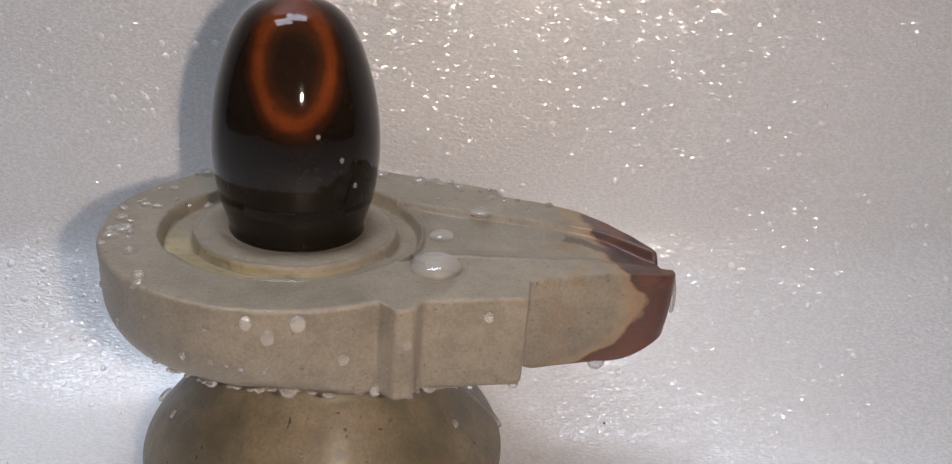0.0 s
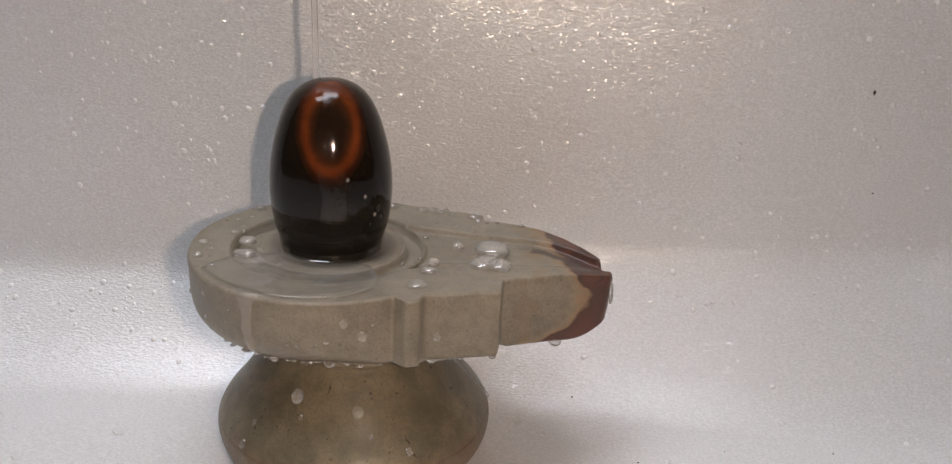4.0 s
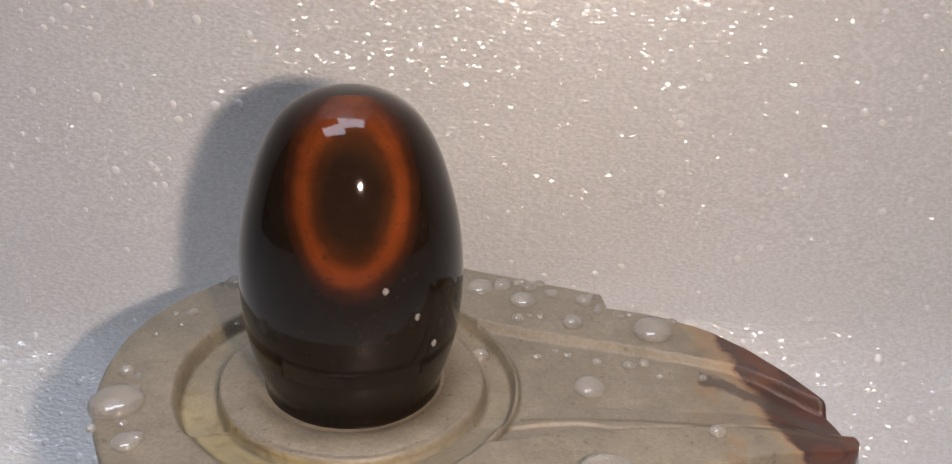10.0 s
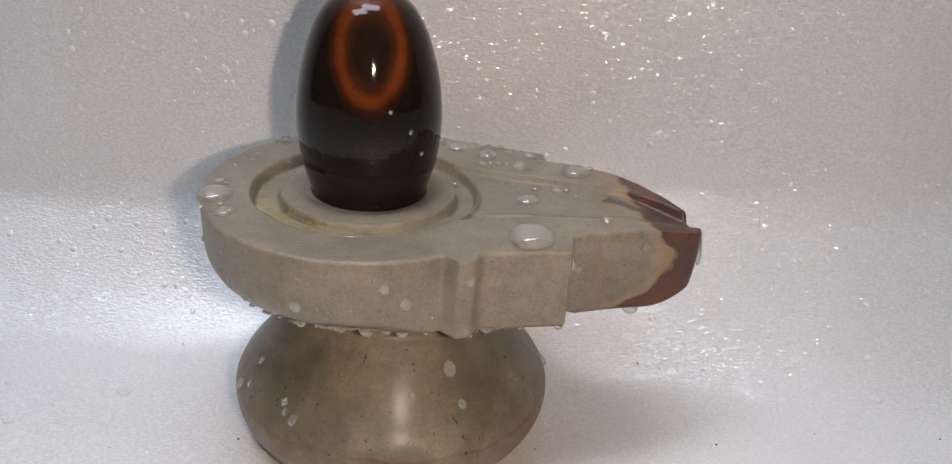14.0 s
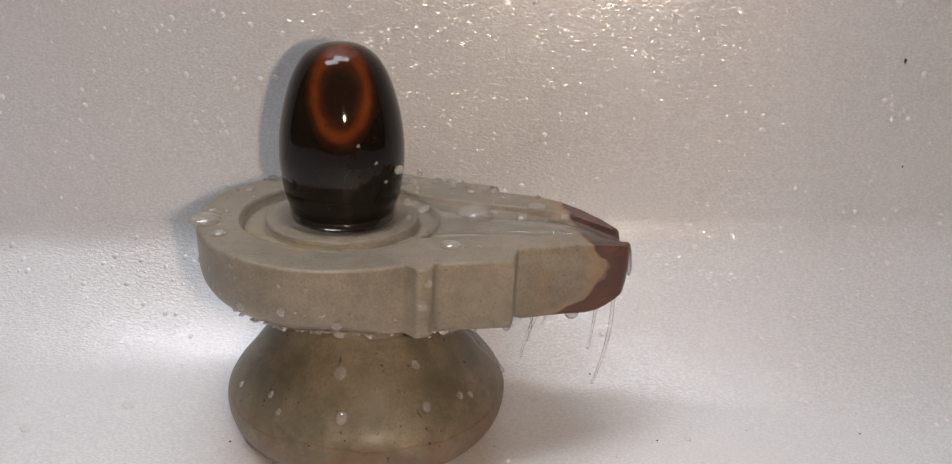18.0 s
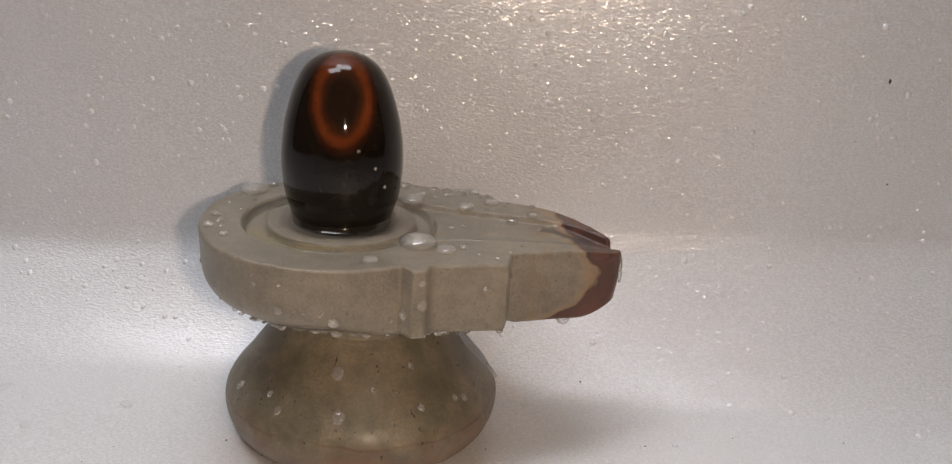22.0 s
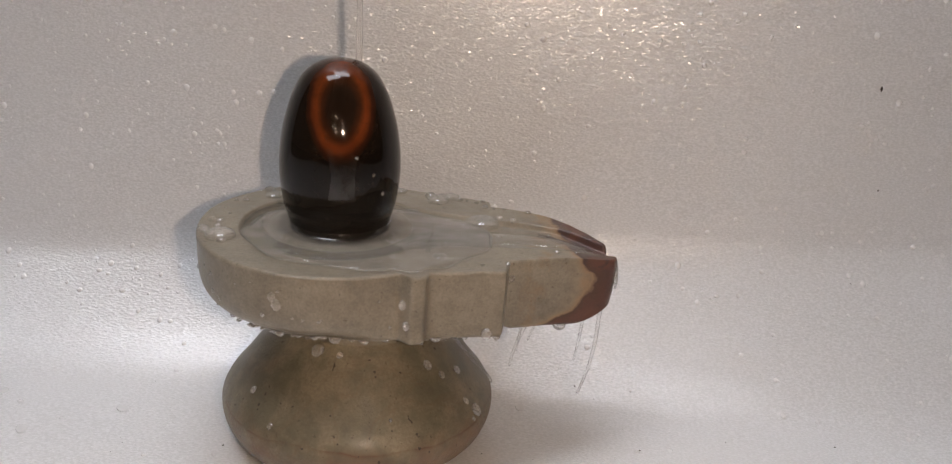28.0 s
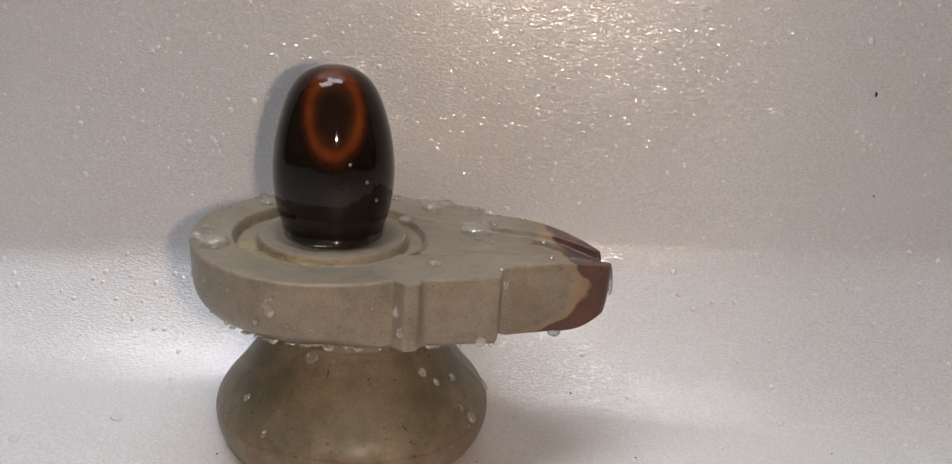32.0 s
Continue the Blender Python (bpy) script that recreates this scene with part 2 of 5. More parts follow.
        c = blend(nt, ramp(nt, pits, [(0.25, (0.9, 0.9, 0.9)), (0.28, (0, 0, 0))]), c, (0.05, 0.035, 0.025))
    nt.links.new(c, p.inputs["Base Color"])
    mottle = noise_tex(nt, v, 240, 4, 0.65)
    c = blend(nt, 1.0, c, ramp(nt, mottle, [(0.3, (0.96, 0.96, 0.92)), (0.6, (1.21, 1.21, 1.17))]), "MULTIPLY")
    nt.links.new(c, p.inputs["Base Color"])
    rough = ramp(nt, mottle, [(0.3, (0.40, 0.40, 0.40)), (0.7, (0.58, 0.58, 0.58))])
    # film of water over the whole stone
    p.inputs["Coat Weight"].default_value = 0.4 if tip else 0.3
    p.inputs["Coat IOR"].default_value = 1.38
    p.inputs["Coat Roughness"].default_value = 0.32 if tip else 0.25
    nt.links.new(rough, p.inputs["Roughness"])
    n1 = bump(nt, p, grain, 0.4, 0.0003)
    n1 = bump(nt, p, mottle, 0.25, 0.0006, n1)
    bump(nt, p, broad, 0.3, 0.001, n1)
    return m


def black_stone_material():
    """Polished near-black stone with a rust-orange oval ring on one side."""
    m, nt, p = material("polished_black_stone")
    v = coords(nt)
    turn = node(nt, "Mapping")
    turn.inputs["Rotation"].default_value = (0, 0, radians(-9))
    nt.links.new(v, turn.inputs["Vector"])
    x, y, z = split(nt, turn.outputs["Vector"])
    wob = calc(nt, "MULTIPLY_ADD", noise_tex(nt, v, 160, 4), 0.22, -0.11)
    dx = calc(nt, "DIVIDE", x, 0.0068)
    dz = calc(nt, "DIVIDE", calc(nt, "SUBTRACT", z, 0.0921), 0.0104)
    d = calc(nt, "SQRT", calc(nt, "ADD", calc(nt, "MULTIPLY", dx, dx), calc(nt, "MULTIPLY", dz, dz)))
    d = calc(nt, "ADD", d, wob)
    c = ramp(nt, calc(nt, "DIVIDE", d, 1.6), [(0.30, (0.020, 0.011, 0.007)), (0.42, (0.045, 0.016, 0.007)), (0.53, (0.145, 0.033, 0.010)), (0.60, (0.120, 0.028, 0.009)),
                                             (0.67, (0.040, 0.013, 0.006)), (0.78, (0.014, 0.0085, 0.0055)), (1.0, (0.0095, 0.0068, 0.0048))])
    c = blend(nt, calc(nt, "LESS_THAN", y, -0.002), (0.0095, 0.0068, 0.0048), c)
    clouds = noise_tex(nt, v, 130, 4, 0.6, 0.7)
    c = blend(nt, 1.0, c, ramp(nt, clouds, [(0.3, (0.75, 0.75, 0.75)), (0.7, (1.3, 1.25, 1.2))]), "MULTIPLY")
    fleck = ramp(nt, noise_tex(nt, v, 1300, 2), [(0.61, (0, 0, 0)), (0.74, (0.5, 0.5, 0.5))])
    c = blend(nt, fleck, c, (0.028, 0.017, 0.01))
    nt.links.new(c, p.inputs["Base Color"])
    p.inputs["Roughness"].default_value = 0.06
    p.inputs["Specular IOR Level"].default_value = 0.32
    bump(nt, p, noise_tex(nt, v, 260, 3), 0.03, 0.0005)
    return m


def water_material(name, pale, gloss_rough, ripple=0.0, bend=0.0, scale=420.0, cap=0.16, sheen=0.0):
    """Water that lets light through and glints; a pale colour share whitens it, bend: share of light that it refracts.
    """
    m = bpy.data.materials.new(name)
    m.use_nodes = True
    nt = m.node_tree
    nt.nodes.clear()
    out = nt.nodes.new("ShaderNodeOutputMaterial")
    clear = nt.nodes.new("ShaderNodeBsdfTransparent")
    lens = node(nt, "BsdfRefraction", Roughness=0.0, IOR=1.33)
    pale_share = nt.nodes.new("ShaderNodeBsdfDiffuse")
    pale_share.inputs["Color"].default_value = (0.90, 0.85, 0.78, 1)
    gloss = node(nt, "BsdfGlossy", Roughness=gloss_rough)
    fres = node(nt, "Fresnel", IOR=1.4)
    a, b, c = (nt.nodes.new("ShaderNodeMixShader") for _ in range(3))
    a.inputs[0].default_value = bend
    nt.links.new(clear.outputs[0], a.inputs[1])
    nt.links.new(lens.outputs[0], a.inputs[2])
    b.inputs[0].default_value = pale
    nt.links.new(a.outputs[0], b.inputs[1])
    nt.links.new(pale_share.outputs[0], b.inputs[2])
    nt.links.new(calc(nt, "MAXIMUM", calc(nt, "MINIMUM", fres.outputs[0], cap), sheen), c.inputs[0])
    nt.links.new(b.outputs[0], c.inputs[1])
    nt.links.new(gloss.outputs[0], c.inputs[2])
    if ripple:
        bp = node(nt, "Bump", Strength=ripple, Distance=0.0008)
        flow = node(nt, "Mapping")
        flow.inputs["Scale"].default_value = (1, 1, 0.3)
        nt.links.new(coords(nt), flow.inputs["Vector"])
        nt.links.new(noise_tex(nt, flow.outputs["Vector"], scale, 3), bp.inputs["Height"])
        for q in (gloss, fres):
            nt.links.new(bp.outputs["Normal"], q.inputs["Normal"])
    nt.links.new(c.outputs[0], out.inputs["Surface"])
    return m


def spatter_material(name, low, high):
    """Shallow droplets soaked into white foam: the foam's white shows through, under a wet gloss."""
    m, nt, p = material(name)
    v = coords(nt)
    c = ramp(nt, noise_tex(nt, v, 300, 2), [(0.35, (low, low, low)), (0.65, (high, high, high))])
    nt.links.new(c, p.inputs["Base Color"])
    p.inputs["Roughness"].default_value = 0.18
    p.inputs["Specular IOR Level"].default_value = 0.7
    return m


def plain_material(name, color, rough=0.6):
    m, nt, p = material(name)
    v = coords(nt)
    c = blend(nt, noise_tex(nt, v, 3, 5), tuple(q * 0.85 for q in color), color)
    nt.links.new(c, p.inputs["Base Color"])
    p.inputs["Roughness"].default_value = rough
    return m


def glow_material(name, color, strength):
    m = bpy.data.materials.new(name)
    m.use_nodes = True
    p = m.node_tree.nodes["Principled BSDF"]
    p.inputs["Base Color"].default_value = (0, 0, 0, 1)
    p.inputs["Emission Color"].default_value = (*color, 1)
    p.inputs["Emission Strength"].default_value = strength
    return m


FOAM = foam_material()
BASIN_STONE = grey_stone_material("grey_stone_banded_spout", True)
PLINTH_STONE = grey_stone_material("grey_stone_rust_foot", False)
BLACK_STONE = black_stone_material()
# drops: light gathered through them is put in as pale colour
WATER = water_material("drop_water", 0.22, 0.09, bend=0.45, cap=0.45, sheen=0.10)
SHEET_WATER = water_material("sheet_water", 0.07, 0.08, 0.8, bend=0.25, scale=170.0, cap=0.3, sheen=0.03)
BRIM_WATER = water_material("brim_water", 0.06, 0.12, 0.4, bend=0.3, cap=0.35, sheen=0.05)
LENS_WATER = water_material("lens_water", 0.02, 0.07, 0.12, bend=0.2, cap=0.4, sheen=0.12)
GROOVE_WATER = water_material("groove_water", 0.03, 0.12, 0.2, bend=0.1, scale=200.0, cap=0.2)
RIVULET_WATER = water_material("rivulet_water", 0.20, 0.15, 0.7, bend=0.3, cap=0.3)
# strand: the reflected white is painted in by the pale share
STRAND_WATER = water_material("strand_water", 0.25, 0.12, 0.3, bend=0.2, cap=0.4, sheen=0.12)
THREAD_WATER = water_material("thread_water", 0.05, 0.15, 0.8, bend=0.5, cap=0.3)
FILM_WATER = water_material("film_water", 0.0, 0.05, 1.0, scale=300.0, cap=0.045)
SPATTER_WATER = spatter_material("spatter_water", 0.82, 0.90)
SPLASH_WATER = spatter_material("splash_water", 0.74, 0.80)
WALL_PAINT = plain_material("wall_paint", (0.10, 0.095, 0.09))
DIRT = plain_material("dirt", (0.05, 0.04, 0.035), 0.8)
DARK_PLASTIC = plain_material("dark_plastic", (0.03, 0.03, 0.035), 0.4)
LAMP_FRAME = plain_material("lamp_frame", (0.6, 0.6, 0.6), 0.5)
LAMP_GLOW = glow_material("lamp_glow", (0.81, 0.925, 1.14), LAMP_POWER)
TORCH_GLOW = glow_material("torch_glow", (1.0, 0.825, 0.715), TORCH_POWER)


# ------------------------------------------------------------------ mesh helpers
def finish(bm, mesh_name, mat, smooth=True):
    me = bpy.data.meshes.new(mesh_name)
    bmesh.ops.recalc_face_normals(bm, faces=bm.faces)
    bm.to_mesh(me)
    bm.free()
    me.materials.append(mat)
    if smooth:
        for f in me.polygons:
            f.use_smooth = True
    return me


def part(name, bm, mat, parent, label="", smooth=True):
    ob = new(name, finish(bm, name, mat, smooth))
    ob.parent = parent
    return tagged(ob, label)


def thing(name, label, category, group="", bm=None, mat=None, kind="", smooth=True):
    ob = new(name, finish(bm, name, mat, smooth) if bm is not None else None)
    return tagged(ob, label, category, group, kind)


def box(bm, lo, hi):
    vs = [bm.verts.new((x, y, z)) for x in (lo[0], hi[0]) for y in (lo[1], hi[1]) for z in (lo[2], hi[2])]
    for q in ((0, 1, 3, 2), (4, 6, 7, 5), (0, 4, 5, 1), (2, 3, 7, 6), (0, 2, 6, 4), (1, 5, 7, 3)):
        bm.faces.new([vs[i] for i in q])
    return bm


def skin(bm, rings, closed=True, cap_first=True, cap_last=True):
    """Joins rows of points, row by row, into a skin."""
    rows = [[bm.verts.new(p) for p in ring] for ring in rings]
    n = len(rows[0])
    for a, b in zip(rows, rows[1:]):
        for i in range(n if closed else n - 1):
            bm.faces.new((a[i], a[(i + 1) % n], b[(i + 1) % n], b[i]))
    if cap_first:
        bm.faces.new(rows[0][::-1])
    if cap_last:
        bm.faces.new(rows[-1])
    return bm


def glide(knots, x):
    """A smooth curve through (x, y) knots."""
    if x <= knots[0][0]:
        return knots[0][1]
    for i in range(len(knots) - 1):
        (x0, y0), (x1, y1) = knots[i], knots[i + 1]
        if x <= x1:
            m0 = (y1 - knots[i - 1][1]) / (x1 - knots[i - 1][0]) if i else (y1 - y0) / (x1 - x0)
            m1 = (knots[i + 2][1] - y0) / (knots[i + 2][0] - x0) if i + 2 < len(knots) else (y1 - y0) / (x1 - x0)
            h, t = x1 - x0, (x - x0) / (x1 - x0)
            return (2 * t**3 - 3 * t**2 + 1) * y0 + (t**3 - 2 * t**2 + t) * h * m0 + (3 * t**2 - 2 * t**3) * y1 + (t**3 - t**2) * h * m1
    return knots[-1][1]


def step(a, b, x):
    t = min(1.0, max(0.0, (x - a) / (b - a)))
    return t * t * (3 - 2 * t)


def lathe(knots, seg=128, wobble=0.0, seed=0.0):
    """A turned body: (height, radius) knots from the foot to the head."""
    bm = bmesh.new()
    rings = []
    for z, r in knots:
        ring = []
        for i in range(seg):
            a = 2 * math.pi * i / seg
            k = 1 + wobble * noise.noise(Vector((math.cos(a) * 1.5 + seed, math.sin(a) * 1.5, z * 60)))
            ring.append((r * k * math.cos(a), r * k * math.sin(a), z))
        rings.append(ring)
    return skin(bm, rings)


# ------------------------------------------------------------------ the setting
TOP = 0.0585          # height of the basin's flat top
UNDER = 0.0413        # its underside
WALL_Y = 0.052        # the foam sheet's upright part


def build_setting():
    # room shell far round the shot
    bm = box(bmesh.new(), (-1.3, -1.5, -0.06), (1.3, 1.0, -0.012))
    thing("floor", "plain grey room floor under the foam", "floor", bm=bm, mat=WALL_PAINT, kind="structure", smooth=False)
    for name, lo, hi in (("wall_north", (-1.3, 1.0, -0.06), (1.3, 1.1, 2.2)), ("wall_south", (-1.3, -1.6, -0.06), (1.3, -1.5, 2.2)),
                         ("wall_west", (-1.4, -1.6, -0.06), (-1.3, 1.1, 2.2)), ("wall_east", (1.3, -1.6, -0.06), (1.4, 1.1, 2.2))):
        thing(name, "plain painted room wall", "wall", bm=box(bmesh.new(), lo, hi), mat=WALL_PAINT, kind="structure", smooth=False)
    thing("ceiling", "plain painted ceiling", "ceiling", bm=box(bmesh.new(), (-1.4, -1.6, 2.2), (1.4, 1.1, 2.3)), mat=WALL_PAINT,
          kind="structure", smooth=False)
    # one foam sheet: lies flat, bends up in a slanting fold, stands as the back
    xs = np.linspace(-0.5, 0.55, 106)
    bm = bmesh.new()
    front, back = [], []
    for x in xs:
        foot = 0.0285 + 0.040 * min(max(x, -0.15), 0) - 0.065 * min(max(x, 0), 0.25)      # where the slope leaves the flat part
        knee = 0.0325 + 0.057 * min(max(x, -0.2), 0.25)     # where it turns upright
        prof = [(-0.55, 0)] + [(q, 0) for q in np.linspace(-0.5, foot - 0.012, 24)]
        corner = [(foot - 0.012, 0.0), (foot, 0.0), (foot + (WALL_Y - foot) * 0.82, knee * 0.82)]
        for t in np.linspace(0.1, 1, 10):
            prof.append(tuple((1 - t) ** 2 * corner[0][k] + 2 * t * (1 - t) * corner[1][k] + t * t * corner[2][k] for k in (0, 1)))
        corner = [corner[2], (WALL_Y, knee), (WALL_Y + 0.0005, knee + 0.005)]
        for t in np.linspace(0.1, 1, 12):
            prof.append(tuple((1 - t) ** 2 * corner[0][k] + 2 * t * (1 - t) * corner[1][k] + t * t * corner[2][k] for k in (0, 1)))
        prof += [(WALL_Y + 0.001 + 0.01 * (z - 0.06), z) for z in np.linspace(knee + 0.014, 0.5, 40)]
        col, col2 = [], []
        for i, (y, z) in enumerate(prof):
            y2, z2 = prof[min(i + 1, len(prof) - 1)]
            y1, z1 = prof[max(i - 1, 0)]
            n = Vector((0, -(z2 - z1), y2 - y1)).normalized()
            w = 0.0024 * noise.noise(Vector((x * 2.2, 5, z * 42))) * step(knee, knee + 0.02, z) + 0.0012 * noise.noise(Vector((x * 7, y * 9, z * 16))) + 0.0004 * noise.noise(Vector((x * 20, y * 40, z * 60 + 3)))
            near = step(0.03, 0.07, math.hypot(x - 0.004, y)) if z < 0.002 else 1.0
            col.append(bm.verts.new((x, y + n.y * w * near, z + n.z * w * near)))
            col2.append(bm.verts.new((x, y - n.y * 0.010, z - n.z * 0.010)))
        front.append(col)
        back.append(col2)
    for grid in (front, back):
        for a, b in zip(grid, grid[1:]):
            for i in range(len(a) - 1):
                bm.faces.new((a[i], a[i + 1], b[i + 1], b[i]))
    m = len(front[0])
    for a, b in ((front[0], back[0]), (front[-1], back[-1])):
        for i in range(m - 1):
            bm.faces.new((a[i], a[i + 1], b[i + 1], b[i]))
    for k in (0, m - 1):
        for i in range(len(front) - 1):
            bm.faces.new((front[i][k], front[i + 1][k], back[i + 1][k], back[i][k]))
    thing("backdrop", "white packing-foam sheet bent up behind as a wet backdrop", "foam sheet", bm=bm, mat=FOAM, kind="structure")


def build_lamp():
    lamp = thing("ceiling_lamp", "flat cool-white panel lamp hanging overhead", "lamp")
    lamp.matrix_basis = pose(-0.09, -0.05, 0.80, 0, 0, 12)
    part("frame", box(bmesh.new(), (-0.30, -0.20, 0.004), (0.30, 0.20, 0.03)), LAMP_FRAME, lamp, smooth=False)
    part("rod", box(bmesh.new(), (-0.006, -0.006, 0.03), (0.006, 0.006, 1.4)), LAMP_FRAME, lamp, smooth=False)
    for lo, hi in (((-0.27, -0.17, 0.0), (0.03, 0.04, 0.004)), ((-0.03, -0.04, -0.0005), (0.27, 0.17, 0.0035))):
        part("diffuser", box(bmesh.new(), lo, hi), LAMP_GLOW, lamp, "glowing white diffuser", smooth=False)


# ------------------------------------------------------------------ the carved basin on its plinth
RIM = 0.0358


def rim_at(a):
    """The basin's outline: how far it reaches from the axis in the direction a (radians)."""
    d = math.degrees(a) % 360
    if d > 180:
        d -= 360

    def line(p, q):
        # where the ray in direction a meets the line through p and q
        ux, uy, vx, vy = math.cos(a), math.sin(a), q[0] - p[0], q[1] - p[1]
        return (p[0] * vy - p[1] * vx) / (ux * vy - uy * vx)
    if -59 < d <= -45.1:                       # upright rib between bowl and block, standing proud of both
        return glide([(-59, 0.0353), (-57.8, 0.0358), (-57.0, 0.0373), (-56.2, 0.0389), (-55.4, 0.0395), (-53.5, 0.0399), (-51.8, 0.0401), (-50.6, 0.0398), (-48.6, 0.0390), (-46.8, 0.0389), (-45.1, 0.0395)], d)
    if -45.1 < d <= -29.6:
        return line((0.0279, -0.0280), (0.0438, -0.0249))
    if -29.6 < d <= -21.8:
        return line((0.0438, -0.0249), (0.0446, -0.0178))
    if -21.8 < d <= 29.6:
        # spout: two flanks that close in on a blunt tip
        y_front = lambda x: glide([(0.0440, -0.0182), (0.0495, -0.0162), (0.0577, -0.0135), (0.0640, -0.0121), (0.0690, -0.0112), (0.0711, -0.0101), (0.0720, -0.0085)], x)
        y_back = lambda x: glide([(0.0396, 0.0230), (0.0452, 0.0219), (0.0504, 0.0201), (0.0555, 0.0175), (0.0600, 0.0140), (0.0637, 0.0102), (0.0672, 0.0058), (0.0698, 0.0016), (0.0713, -0.0026), (0.0720, -0.0058)], x)
        lo, hi = 0.03, 0.09
        for _ in range(30):
            mid = (lo + hi) / 2
            x, y = mid * math.cos(a), mid * math.sin(a)
            if x < 0.0720 and y_front(x) < y < y_back(x):
                lo = mid
            else:
                hi = mid
        return lo
    if 29.6 < d <= 35:
        return line((0.0398, 0.0229), (0.0392, 0.0276))
    if 35 < d <= 69:
        return line((0.0392, 0.0276), (0.0140, 0.0354))
    return RIM - 0.0005 * math.exp(-((d + 80) / 25) ** 2) + 0.0004 * math.sin(3 * a + 0.5) + 0.0006 * step(110, 150, abs(d))


def bowl_share(a):
    """1 round the bowl, 0 along the blocks and the spout: how far the lower edge is rounded in."""
    d = (math.degrees(a) + 180) % 360 - 180
    return 1 - step(-88, -58, d) * (1 - step(60, 70, d))


def side_at(a, z):
    """How far the basin's side reaches at the height z in the direction a."""
    k = min(1.0, max(0.0, (TOP - 0.0011 - z) / (TOP - 0.0019 - UNDER)))
    tuck = max(0.0, (k - 0.48) / 0.52)
    return rim_at(a) - 0.0003 * k - 0.0046 * bowl_share(a) * (1 - math.sqrt(max(0.0, 1 - tuck ** 2)))


def channel(x, y):
    """Depth of the channel that runs down the spout: a sloping bank in front, a flat floor, a short wall behind."""
    if x < 0.018:
        return 0.0
    yf = glide([(0.018, -0.0138), (0.0280, -0.0111), (0.0370, -0.0093), (0.0510, -0.0074), (0.0630, -0.0067), (0.0720, -0.0070)], x)
    yi = glide([(0.018, -0.0072), (0.0240, -0.0064), (0.0290, -0.0042), (0.0375, -0.0028), (0.0470, -0.0030), (0.0600, -0.0028), (0.0720, -0.0045)], x)
    yb = glide([(0.018, 0.0172), (0.0234, 0.0158), (0.0343, 0.0136), (0.0385, 0.0128), (0.0470, 0.0106), (0.0583, 0.0077), (0.0671, 0.0026), (0.0720, -0.0010)], x)
    e = 0.0014 - 0.0005 * step(0.026, 0.046, x)
    deep = 0.0015 + 0.0009 * step(0.055, 0.069, x)
    bank = 0.0003 + (deep - 0.0003) * min(1.0, max(0.0, (y - yf) / (yi - yf)))
    inside = step(yf - 0.0002, yf + 0.0002, y) * (1 - step(yb - e, yb, y))
    crack = 0.0006 * math.exp(-((y - yf) / 0.00035) ** 2)
    # pointed tongue in which the ring's front band runs out along the bank
    yl = yf + 0.0034 * math.sqrt(max(0.0, 1 - ((x - 0.0215) / 0.0160) ** 2)) if x < 0.0375 else yf - 0.001
    tongue = 0.0005 * step(yf, yf + 0.0003, y) * (1 - step(yl - 0.0004, yl + 0.0001, y))
    return (bank * inside + crack + tongue) * step(0.0236, 0.0250, math.hypot(x, y))


def top_at(x, y):
    r = math.hypot(x, y)
    a = math.degrees(math.atan2(y, x))
    front = step(-146, -141, a) * (1 - step(-26, -20, a))
    outer = 0.0248 - 0.0007 * x / 0.0248
    groove = step(0.0190, 0.0196, r) * (1 - step(outer - 0.0010, outer + 0.0002, r))
    sides = math.exp(-((a + 143.5) / 1.6) ** 2) + math.exp(-((a + 23) / 1.6) ** 2)
    shelf = 0.0004 + 0.0015 * min(1.0, max(0.0, (outer - r) / (outer - 0.0196)))
    z = TOP - groove * (0.0027 * (1 - front) + shelf * front + 0.0003 * sides) - channel(x, y)
    z -= 0.0010 * step(0.055, 0.0730, x)
    z += 0.00025 * noise.noise(Vector((x * 70, y * 70, 1))) + 0.0001 * noise.noise(Vector((x * 260, y * 260, 4)))
    return z


PLINTH_KNOTS = [(0.0000, 0.0300), (0.0015, 0.0326), (0.0040, 0.0352), (0.0070, 0.0366), (0.0095, 0.0371), (0.0115, 0.0370), (0.0132, 0.0364), (0.0160, 0.0347), (0.0200, 0.0314),
                (0.0240, 0.0284), (0.0280, 0.0253), (0.0310, 0.0228), (0.0326, 0.0213), (0.0334, 0.0207), (0.0340, 0.0201), (0.0360, 0.0199), (0.0416, 0.0199)]


def plinth_r(z):
    return glide(PLINTH_KNOTS, z)


